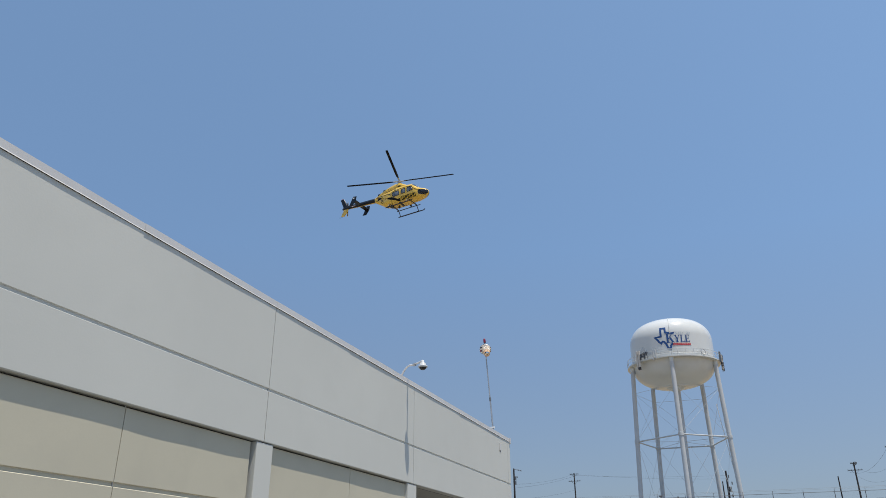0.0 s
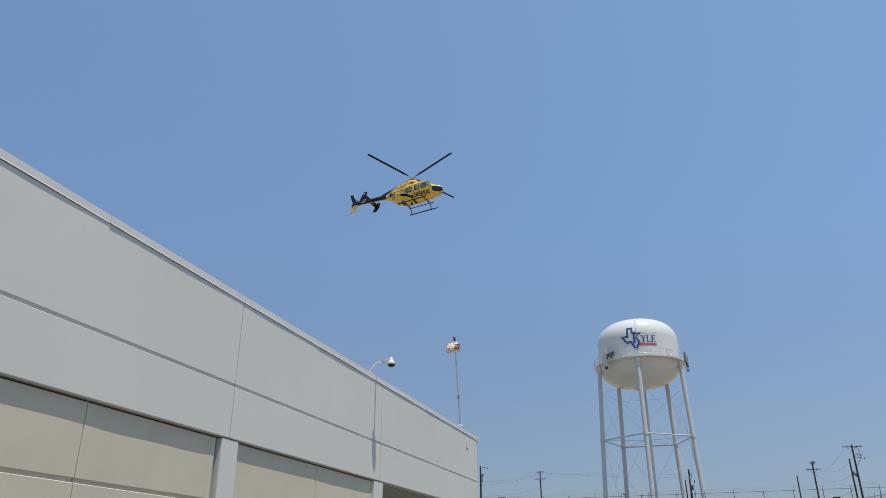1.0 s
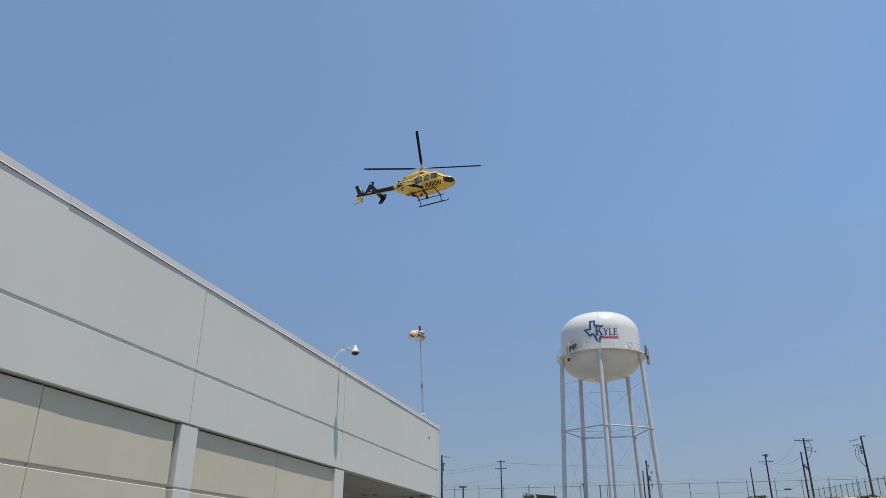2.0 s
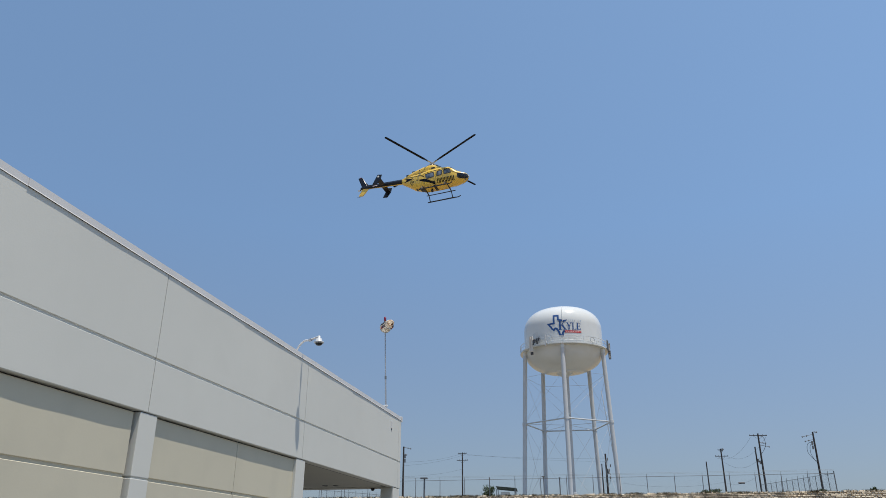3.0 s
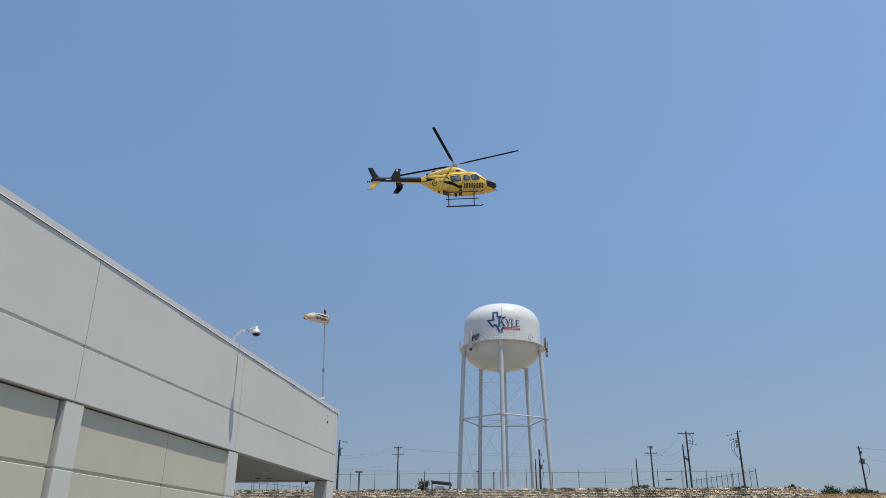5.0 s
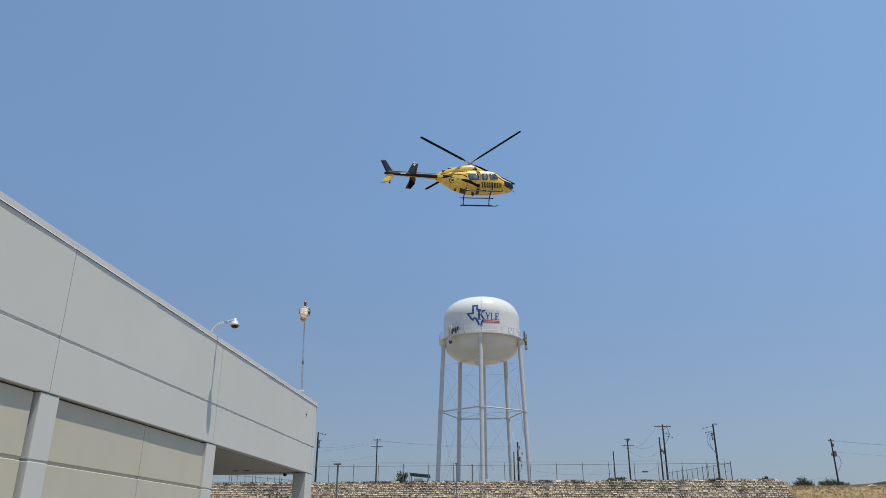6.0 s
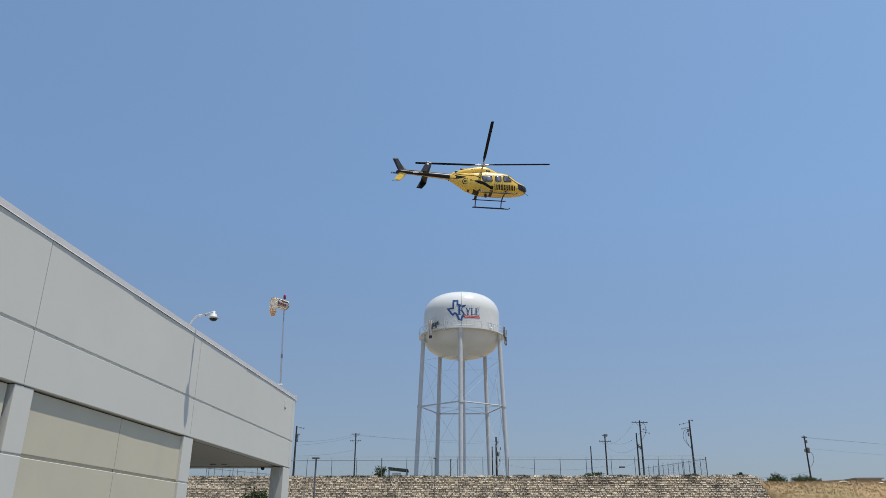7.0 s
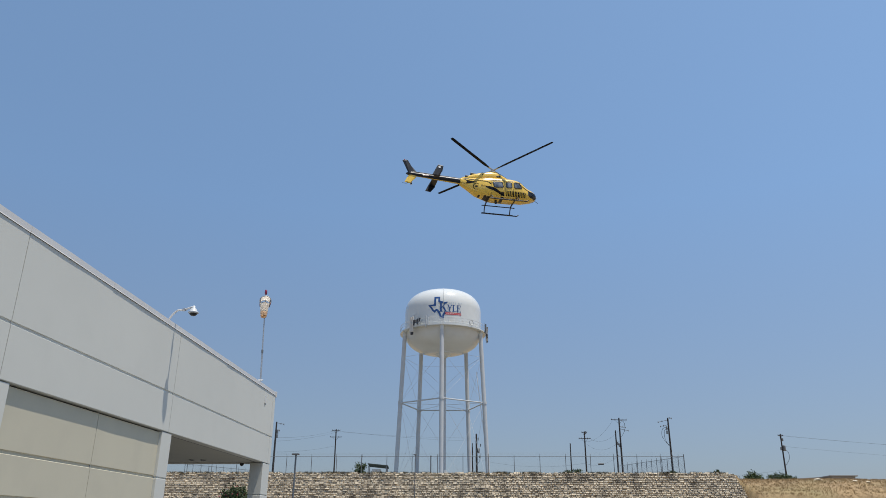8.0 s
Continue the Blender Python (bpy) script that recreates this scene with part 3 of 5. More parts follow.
# serif capitals as strokes: corners in a letter box one unit high
CAPITALS = {
    "K": [((0.02, 0), (0.44, 0), (0.44, 0.06), (0.02, 0.06)), ((0.12, 0), (0.34, 0), (0.34, 1), (0.12, 1)), ((0.02, 0.94), (0.44, 0.94), (0.44, 1), (0.02, 1)),
          ((0.34, 0.38), (0.34, 0.49), (0.74, 0.97), (0.84, 0.97)), ((0.62, 0.94), (0.98, 0.94), (0.98, 1), (0.62, 1)), ((0.72, 0.03), (0.98, 0.03), (0.58, 0.60), (0.44, 0.47)),
          ((0.62, 0), (1.08, 0), (1.08, 0.06), (0.62, 0.06))],
    "Y": [((0.38, 0), (0.58, 0), (0.58, 0.50), (0.38, 0.50)), ((0.26, 0), (0.70, 0), (0.70, 0.07), (0.26, 0.07)), ((0.38, 0.44), (0.58, 0.44), (0.30, 1), (0.06, 1)),
          ((0.49, 0.50), (0.58, 0.44), (0.90, 1), (0.80, 1)), ((-0.02, 0.93), (0.38, 0.93), (0.38, 1), (-0.02, 1)), ((0.66, 0.93), (1.0, 0.93), (1.0, 1), (0.66, 1))],
    "L": [((0.12, 0), (0.32, 0), (0.32, 1), (0.12, 1)), ((0.0, 0.93), (0.46, 0.93), (0.46, 1), (0.0, 1)), ((0.0, 0), (0.78, 0), (0.78, 0.08), (0.0, 0.08)), ((0.70, 0.06), (0.78, 0.06), (0.80, 0.28), (0.76, 0.28))],
    "E": [((0.12, 0), (0.32, 0), (0.32, 1), (0.12, 1)), ((0.0, 0.92), (0.78, 0.92), (0.78, 1), (0.0, 1)), ((0.0, 0), (0.82, 0), (0.82, 0.08), (0.0, 0.08)), ((0.30, 0.47), (0.60, 0.47), (0.60, 0.55), (0.30, 0.55)),
          ((0.72, 0.74), (0.78, 0.74), (0.78, 0.94), (0.70, 0.94)), ((0.72, 0.06), (0.82, 0.06), (0.86, 0.27), (0.80, 0.27)), ((0.55, 0.38), (0.61, 0.38), (0.61, 0.64), (0.55, 0.64))],
}


def capital(ch, x, z, wide, high, proud=0.06):
    """A painted serif capital bent round the tank."""
    bm = B()
    for n, quad in enumerate(CAPITALS[ch]):
        c = [Vector(q) for q in quad]
        g = [[bm.verts.new(on_tank(x + wide * p.x, z + high * p.y, proud + 0.003 * n)) for p in [c[0].lerp(c[1], i / 4).lerp(c[3].lerp(c[2], i / 4), j / 4) for i in range(5)]] for j in range(5)]
        for j in range(4):
            for i in range(4):
                bm.faces.new((g[j][i], g[j][i + 1], g[j + 1][i + 1], g[j + 1][i]))
    bmesh.ops.recalc_face_normals(bm, faces=bm.faces)
    part("lettering", bm, M_BLUE, tower)


def letters(text, size, x, z, mat, squeeze=1.0, spacing=1.0):
    """Flat lettering bent round the tank."""
    cu = bpy.data.curves.new("lettering", "FONT")
    cu.body, cu.size, cu.space_character = text, size, spacing
    tmp = new("lettering", cu)
    dg = bpy.context.evaluated_depsgraph_get()
    me = bpy.data.meshes.new_from_object(tmp.evaluated_get(dg))
    bpy.data.objects.remove(tmp)
    bm = B()
    bm.from_mesh(me)
    bmesh.ops.triangulate(bm, faces=bm.faces)
    for v in bm.verts:
        v.co = on_tank(x + v.co.x * squeeze, z + v.co.y, 0.06)
    return part("lettering", bm, mat, tower)


capital("K", -0.52, 35.62, 1.30, 1.55)
capital("Y", 0.78, 35.66, 0.90, 1.18)
capital("L", 1.68, 35.66, 0.85, 1.18)
capital("E", 2.42, 35.66, 0.90, 1.18)
letters("CITY OF", 0.44, 1.06, 37.02, M_FADED, 1.0, 1.5)


def tank_bar(x0, x1, z0, z1, proud, mat, name):
    bm = B()
    n = 10
    rows = [[bm.verts.new(on_tank(x0 + (x1 - x0) * k / n, z, proud)) for k in range(n + 1)] for z in (z0, z1)]
    for k in range(n):
        bm.faces.new((rows[0][k], rows[0][k + 1], rows[1][k + 1], rows[1][k]))
    bmesh.ops.recalc_face_normals(bm, faces=bm.faces)
    part(name, bm, mat, tower)


tank_bar(0.50, 3.25, 35.16, 35.53, 0.03, M_RED, "red_band")
for k in range(9):
    tank_bar(0.68 + 0.28 * k, 0.87 + 0.28 * k, 35.31, 35.38, 0.045, M_PALE, "writing_bar")


def antenna(a, z, r=7.45, h=2.1, w=0.28, mat=None):
    ob = part("antenna", box(B(), -0.09, 0.09, -w / 2, w / 2, z - h / 2, z + h / 2, 0.03), mat or M_ANT, tower, "tall beige panel antenna")
    ob.location, ob.rotation_euler = (r * math.cos(a), r * math.sin(a), 0), (0, 0, a)
    part("mount_pipe", tube(B(), (-0.16, 0, z - h / 2 - 0.1), (-0.16, 0, z + h / 2 + 0.2), 0.04, n=8), M_GALV, ob)
    return ob


for d in (-133, -129.5):
    antenna(radians(d), 33.75, h=2.6, w=0.34)
for d in (-127.5, -125.5, -123.5, -121.5, -118.5):
    ob = part("radio_unit", box(B(), -0.08, 0.08, -0.07, 0.09, 33.80 + 0.3 * math.sin(d), 34.25 + 0.35 * math.sin(d * 2), 0.03), M_DARK, tower, "dark radio unit on the walkway rail")
    part("cable_loop", pipe(B(), bent([(0.06, -0.25, 34.3), (0.1, 0.0, 33.7 + 0.2 * math.sin(d)), (0.06, 0.3, 34.5), (0.0, 0.36, 34.0)], 5), 0.03, 6), M_FENCE, ob)
    ob.location, ob.rotation_euler = (7.4 * math.cos(radians(d)), 7.4 * math.sin(radians(d)), 0), (0, 0, radians(d))
    part("mount_pipe", tube(B(), (0.0, 0.2, 33.4), (0.1, 0.22, 35.1 + 0.3 * math.cos(d * 3)), 0.035, n=8), M_GALV, ob)
ob = part("radio_unit", box(B(), -0.12, 0.12, -0.25, 0.25, 32.0, 32.45, 0.05), M_DARK, tower, "dark radio unit below the walkway")
ob.location, ob.rotation_euler = (7.35 * math.cos(radians(-131)), 7.35 * math.sin(radians(-131)), 0), (0, 0, radians(-131))
for d, h, w in ((-109, 1.9, 0.16), (-106, 1.5, 0.12)):
    antenna(radians(d), 33.9, h=h, w=w, mat=M_STEEL)
for d, z, h in ((-14, 33.9, 1.6), (-8, 33.2, 2.4), (-2, 33.0, 2.2), (6, 33.6, 1.8)):
    antenna(radians(d), z, r=7.6, h=h, w=0.3, mat=M_ANT if d == -8 else M_FENCE)
for d, z in ((-11, 32.8), (-5, 34.2), (1, 32.7), (4, 33.3)):
    ob = part("radio_unit", box(B(), -0.12, 0.14, -0.16, 0.16, z - 0.28, z + 0.28, 0.05), M_DARK, tower, "dark radio unit below the walkway")
    ob.location, ob.rotation_euler = (7.62 * math.cos(radians(d)), 7.62 * math.sin(radians(d)), 0), (0, 0, radians(d))
    part("cable_loop", pipe(B(), [(0.1, 0.22 * math.cos(q), z - 0.35 + 0.3 * math.sin(q)) for q in [2 * math.pi * k / 14 for k in range(12)]], 0.035, 6), M_DARK, ob)
for d in (-11, -4):
    ob = part("radio_unit", box(B(), -0.12, 0.14, -0.2, 0.2, 33.4, 34.3, 0.05), M_DARK, tower, "dark radio unit on the walkway rail")
    ob.location, ob.rotation_euler = (7.45 * math.cos(radians(d)), 7.45 * math.sin(radians(d)), 0), (0, 0, radians(d))
ob = part("cable_hoop", pipe(B(), [(0.42 * math.cos(2 * math.pi * k / 20), 0.42 * math.sin(2 * math.pi * k / 20), 0) for k in range(21)], 0.045, 6), M_GALV, tower, "coiled grey cable hung on the rail")
ob.matrix_basis = Matrix.Translation((7.35 * math.cos(radians(-47)), 7.35 * math.sin(radians(-47)), 34.0)) @ Matrix.Rotation(radians(-47), 4, "Z") @ Matrix.Rotation(radians(90), 4, "Y")

# ================= utility poles and wires =================


def utility_pole(x, y, top, arms=(), lean=(0.0, 0.0), r=0.17, extras=(), foot=None, label="dark wooden utility pole with crossarm"):
    z0 = ground_height(x, y) - 0.3 if foot is None else foot
    ob = thing("utility_pole", (x, y, z0), label, "utility pole", "utility poles")
    h = top - z0
    ob.rotation_euler = (lean[1], lean[0], 0)
    part("shaft", tube(B(), (0, 0, 0), (0, 0, h), r * 0.98, r * 0.64, n=12), M_WOOD, ob)
    for dz, length, turn in arms:
        arm = part("crossarm", box(B(), -length / 2, length / 2, -0.045, 0.045, h - dz - 0.05, h - dz + 0.05, 0.01), M_WOOD, ob)
        arm.rotation_euler = (0, 0, turn)
        for k in (-0.46, -0.25, 0.25, 0.46):
            part("insulator", revolve(B(), [(0.02, h - dz + 0.06), (0.045, h - dz + 0.10), (0.05, h - dz + 0.14), (0.03, h - dz + 0.19), (0, h - dz + 0.2)], 10), M_FENCE, arm).location = (k * length, 0, 0)
        for s in (-1, 1):
            part("arm_brace", tube(B(), (s * length * 0.3, 0.02, h - dz), (0, 0.02, h - dz - 0.6), 0.018, n=6), M_FENCE, arm)
    for kind, dx, dz in extras:
        if kind == "can":
            part("transformer", revolve(B(), [(0, h - dz - 0.5), (0.2, h - dz - 0.48), (0.22, h - dz - 0.4), (0.22, h - dz + 0.35), (0.16, h - dz + 0.45), (0, h - dz + 0.47)], 16), M_FENCE, ob, "grey transformer can").location = (dx, -0.1, 0)
        elif kind == "drop":
            part("cable_loop", pipe(B(), bent([(0, 0, h - dz), (dx, 0, h - dz - 0.3), (dx * 1.2, 0, h - dz - 1.4), (dx * 0.5, 0, h - dz - 2.4), (0, 0, h - dz - 2.7)], 5), 0.03, 6), M_WIRE, ob)
        elif kind == "arm":
            arm = part("side_arm", tube(B(), (0, 0, h - dz), (dx, -0.1, h - dz - 0.22 * abs(dx)), 0.035, n=8), M_FENCE, ob)
            for f in (0.6, 1.0):
                part("insulator", revolve(B(), [(0, -0.14), (0.06, -0.1), (0.07, 0.0), (0.05, 0.1), (0, 0.14)], 10), M_FENCE, arm).location = (dx * f, -0.1 * f, h - dz - 0.22 * abs(dx) * f)
        elif kind == "box":
            part("cutout", box(B(), dx - 0.1, dx + 0.1, -0.12, 0.12, h - dz - 0.25, h - dz + 0.25, 0.02), M_FENCE, ob)
    return ob


def at(u, v, y):
    """The place at depth y on the line of sight with slopes u and v."""
    return u * y, y, EYE + v * y


x, y, z = at(-0.2785, 0.1369, 108)
utility_pole(x, y, z, [], extras=[("arm", 1.1, 0.1), ("arm", 0.5, 1.1), ("box", 0.22, 1.4), ("box", 0.2, 2.0)], label="tall dark wooden utility pole with short crossarms")
x, y, z = at(-0.1977, 0.1271, 150)
utility_pole(x, y, z, [(0.2, 1.7, 0.0), (1.5, 2.3, 0.0)], r=0.17)
x, y, z = at(-0.0121, 0.1209, 150)
utility_pole(x, y, z, [], extras=[("box", 0.35, 1.0), ("can", 0.4, 3.2), ("box", 0.8, 2.2), ("box", 0.6, 4.4), ("drop", 0.6, 3.2)], r=0.24, label="dark wooden pole with transformer behind the tower")
x, y, z = at(-0.0174, 0.1087, 152)
utility_pole(x, y, z, [], extras=[("box", 0.0, 0.5)], r=0.16, label="short wooden pole behind the tower")
x, y, z = at(0.1092, 0.1086, 112)
utility_pole(x, y, z, [], r=0.11, label="thin bare wooden pole")
x, y, z = at(0.1282, 0.1236, 140)
utility_pole(x, y, z, [(0.2, 1.0, 0.0), (1.25, 2.2, 0.1)], extras=[("box", 0.25, 0.2)])
x, y, z = at(0.174, 0.1408, 122)
utility_pole(x, y, z, [(0.30, 2.6, 0.15)], extras=[("drop", 0.7, 0.3), ("arm", 1.3, 1.7), ("arm", 0.9, 1.3), ("box", -0.25, 4.2)], r=0.17)
x, y, z = at(0.1684, 0.1249, 122)
utility_pole(x, y, z, [], r=0.15, extras=[("box", 0.2, 2.0)], label="short dark wooden pole beside the crossarm pole")
x, y, z = at(0.2369, 0.1406, 116)
utility_pole(x, y, z, [], extras=[("arm", -1.5, 0.3), ("arm", -1.2, 1.0), ("arm", 0.5, -0.05), ("drop", -0.9, 1.3), ("drop", -0.6, 1.5), ("box", -0.30, 1.5), ("box", -0.30, 2.1)], r=0.17, label="leaning wooden utility pole with hanging cables")
x, y, z = at(0.377, 0.1202, 135)
utility_pole(x, y, z, [(0.3, 1.1, 0.4)], extras=[("can", 0.30, 2.4), ("box", -0.22, 2.5), ("drop", 0.8, 2.6), ("box", 0.25, 1.0)], r=0.16, label="wooden utility pole with transformer cans")


def wire(a, b, sag, name="overhead_wire", r=0.011):
    bm = pipe(B(), [(a[0] + (b[0] - a[0]) * s, a[1] + (b[1] - a[1]) * s, a[2] + (b[2] - a[2]) * s - sag * 4 * s * (1 - s)) for s in [k / 16 for k in range(17)]], r, 5)
    thing(name, (0, 0, 0), "thin black overhead wire between the poles", "wire", "overhead wires", bm=bm, mat=M_WIRE)


F, A, TW, PB, PC, PD, PE = at(-0.2785, 0.135, 108), at(-0.1977, 0.126, 150), at(-0.0121, 0.1195, 150), at(0.1282, 0.1225, 140), at(0.174, 0.139, 122), at(0.2369, 0.139, 116), at(0.377, 0.118, 135)
for d, drop in ((-0.7, 2.0), (0.7, 2.5)):
    wire((F[0], F[1], F[2] - drop), (A[0] + d, A[1], A[2] - 0.2), 0.35)
wire((F[0], F[1], F[2] - 4.0), (A[0], A[1], A[2] - 3.0), 0.3)
for d in (-0.8, 0.8):
    wire((A[0] + d, A[1], A[2] - 0.2), (TW[0], TW[1], TW[2] - 0.6 - 0.6 * (d > 0)), 0.3)
for d, dz in ((-1.1, 0.3), (1.1, 0.3), (0.0, 3.2)):
    wire((PB[0] + d, PB[1], PB[2] - 1.2 - dz * 0.2), (PC[0] + d, PC[1], PC[2] - dz), 1.4)
wire((PB[0], PB[1], PB[2] - 5.5), (PC[0], PC[1], PC[2] - 5.2), 0.9)
for d in (-0.5, 0.5):
    wire((PE[0] + d, PE[1], PE[2]), (150, 150 + 10 * d, 16.2 + d), 1.6)
wire((PE[0], PE[1], PE[2] - 1.8), (150, 160, 14.8), 1.4)
wire((PD[0], PD[1], PD[2] - 8.2), (PE[0], PE[1], PE[2] - 5.6), 0.5)
wire((TW[0], TW[1], TW[2] - 4.6), (PB[0], PB[1], PB[2] - 5.4), 1.0)
x, y, z = at(0.147, 0.0755, 125)
part("splice_case", revolve(B(), [(0, -0.5), (0.12, -0.45), (0.12, 0.45), (0, 0.5)], 10), M_WIRE, bpy.data.objects["overhead_wire.007"], "black splice case").matrix_basis = Matrix.Translation((x, y, z + 0.9)) @ Matrix.Rotation(radians(90), 4, "Y")

# ================= lamp posts before the wall =================
for u, v, yy, kind in ((-0.2492, 0.0952, 58, 1.0), (-0.0919, 0.0945, 74, 0.55)):
    x, y, z = at(u, v, yy)
    g = ground_height(x, y)
    ob = thing("street_lamp", (x, y, g), "slim dark bronze parking lot lamp post", "street lamp", "parking lamps")
    part("base", tube(B(), (0, 0, -0.2), (0, 0, 0.5), 0.25, n=20), M_PAVE, ob)
    part("pole", tube(B(), (0, 0, 0.4), (0, 0, z - g - 0.05), 0.08 * kind, 0.065 * kind, n=12), M_FENCE, ob)
    part("head", box(B(), -0.30 * kind, 0.24 * kind, -0.16, 0.16, z - g - 0.06, z - g + 0.05, 0.02), M_FENCE, ob)

# ================= chain-link fence on the terrace =================
FENCE_Y, FENCE_TOP = 93.4, WALL_TOP + 2.05
fence = thing("chain_link_fence", (0, 0, 0), "dark chain-link fence with barbed wire arms along the wall top", "fence")
x_end = 23.55
xs = [x_end - 2.76 * k for k in range(5)] + [9.56 - 3.085 * k for k in range(22)]
post = mesh_of(tube(tube(B(), (0, 0, 0), (0, 0, 2.2), 0.036, n=8), (0, 0, 2.2), (0, -0.22, 2.5), 0.02, n=6), M_FENCE)
big = mesh_of(tube(B(), (0, 0, 0), (0, 0, 2.45), 0.055, n=10), M_FENCE)
for k, x in enumerate(xs):
    part("post", big if k in (0, 13) else post, None, fence).location = (x, FENCE_Y, WALL_TOP - 0.25)
part("top_rail", tube(B(), (xs[-1], FENCE_Y, FENCE_TOP - 0.1), (xs[0], FENCE_Y, FENCE_TOP - 0.1), 0.024, n=6), M_FENCE, fence)
for dz, dy in ((0.18, -0.08), (0.3, -0.18)):
    part("barbed_wire", tube(B(), (xs[-1], FENCE_Y + dy, FENCE_TOP + dz), (xs[0], FENCE_Y + dy, FENCE_TOP + dz), 0.007, n=4), M_FENCE, fence)
ret = [(x_end - 0.42 * k, FENCE_Y + 1.06 * k) for k in range(14)]
for x, y in ret[1:]:
    part("post", post, None, fence).location = (x, y, WALL_TOP - 0.25)
part("top_rail", tube(B(), (*ret[0], FENCE_TOP - 0.1), (*ret[-1], FENCE_TOP - 0.1), 0.024, n=6), M_FENCE, fence)


def link_mesh(a, b, step, wire_r=0.0045):
    """Woven diagonal wires between two posts, as thin strips."""
    a, b = Vector((*a, WALL_TOP - 0.1)), Vector((*b, WALL_TOP - 0.1))
    d = b - a
    n = int(d.length / step)
    dirn, hgt, bm = d.normalized(), 2.0, B()
    for k in range(-int(hgt / step), n):
        for s in (0, 1):
            s0 = max(0.0, k * step)
            s1 = min(d.length, k * step + hgt)
            if s1 <= s0:
                continue
            z0, z1 = s0 - k * step, s1 - k * step
            if s:
                z0, z1 = hgt - z0, hgt - z1
            p, q = a + dirn * s0 + Vector((0, 0, z0)), a + dirn * s1 + Vector((0, 0, z1))
            tube(bm, p, q, wire_r, n=3, caps=False)
    return bm


tagged(part("chain_link", link_mesh((xs[-1], FENCE_Y), (xs[0], FENCE_Y), 0.24, 0.0010), M_FENCE, fence), kind="stuff")
tagged(part("chain_link", link_mesh(ret[0], ret[-1], 0.30, 0.0045), M_FENCE, fence), kind="stuff")

# a second fence that runs back from the terrace, behind the covered bay
back_fence = thing("chain_link_fence", (0, 0, 0), "dark chain-link fence running back from the wall", "fence")
run = [(-41.2 + 0.66 * k, 104.0 + 1.25 * k) for k in range(10)]
for x, y in run:
    part("post", post, None, back_fence).location = (x, y, WALL_TOP - 0.25)
for dz in (0.1, 1.1):
    part("top_rail", tube(B(), (*run[0], FENCE_TOP - dz), (*run[-1], FENCE_TOP - dz), 0.028, n=6), M_FENCE, back_fence)
tagged(part("chain_link", link_mesh(run[0], run[-1], 0.30, 0.0045), M_FENCE, back_fence), kind="stuff")

# small canopy behind the fence
x0, x1 = -0.153 * 104, -0.1295 * 104
shed = thing("canopy_shelter", (0, 104, ground_height(-15, 104)), "small shelter with a curved dark green metal roof", "shelter")
zt = EYE + 0.0838 * 104 - shed.location.z
bm = B()
profile = [(0.0 + 1.6 * k / 8, zt - 0.35 * (k / 8) ** 2) for k in range(9)]
for k in range(8):
    (ya, za), (yb, zb) = profile[k], profile[k + 1]
    q = [bm.verts.new(p) for p in ((x0 - 0.15, ya, za), (x1 + 0.2, ya, za - 0.28), (x1 + 0.2, yb, zb - 0.28), (x0 - 0.15, yb, zb))]
    bm.faces.new(q)
bmesh.ops.solidify(bm, geom=bm.faces[:], thickness=0.3)
M_ROOFG = material("dark green metal roofing", (0.05, 0.08, 0.075), 0.5, var=0.1, bump=0.0)
part("roof", bm, M_ROOFG, shed)
for x in (x0, x1):
    for y in (0.1, 1.4):
        part("post", tube(B(), (x, y, -0.2), (x, y, zt - 0.4), 0.05, n=8), M_FENCE, shed)
part("cabinet", box(B(), x0 + 0.5, x1 - 0.8, 0.4, 1.1, -0.1, zt - 0.75, 0.03), M_ANT, shed, "tan equipment cabinet")


# ================= shrubs =================
def shrub(x, y, z, w, h, leaves, seed, label, flowers=0, leaf=0.09, category="shrub"):
    """Stems with a ragged crown of single leaves in clumps."""
    rnd = random.Random(seed)
    ob = thing("shrub", (x, y, z), label, category, "shrubs")
    stems, crown, bloom = B(), B(), B()
    tips = []
    for k in range(9):
        a, s = rnd.uniform(0, 6.28), rnd.uniform(0.15, 0.5) * w
        tip = (s * math.cos(a), s * math.sin(a), h * rnd.uniform(0.45, 0.9))
        pipe(stems, bent([(0, 0, -0.2), (tip[0] * 0.3, tip[1] * 0.3, tip[2] * 0.5), tip], 3), [0.03, 0.027, 0.024, 0.02, 0.016, 0.012, 0.008], 6)
        tips.append(tip)
    for k in range(26):
        a, s = rnd.uniform(0, 6.28), w * 0.5 * math.sqrt(rnd.random())
        tips.append((s * math.cos(a), s * math.sin(a), h * rnd.uniform(0.12, 0.95 - 0.4 * (2 * s / w) ** 2)))
    for k in range(leaves):
        c = rnd.choice(tips)
        p = Vector([c[i] + rnd.gauss(0, 0.09 * (w if i < 2 else h)) for i in range(3)])
        p.z = max(0.03, p.z)
        m = Matrix.Translation(p) @ Euler((rnd.uniform(0, 6.3), rnd.uniform(0, 6.3), rnd.uniform(0, 6.3))).to_matrix().to_4x4()
        l, b = leaf * rnd.uniform(0.7, 1.6), leaf * 0.38
        tgt = bloom if k < flowers else crown
        vs = [tgt.verts.new(m @ Vector(q)) for q in ((-l, 0, 0), (0, -b, 0.02), (l, 0, 0), (0, b, 0.02))]
        tgt.faces.new(vs)
    part("stem", stems, M_WOOD, ob)
    part("crown", crown, M_LEAF, ob)
    if flowers:
        part("blossom", bloom, M_FLOWER, ob, "pink blossom")
    else:
        bloom.free()
    return ob


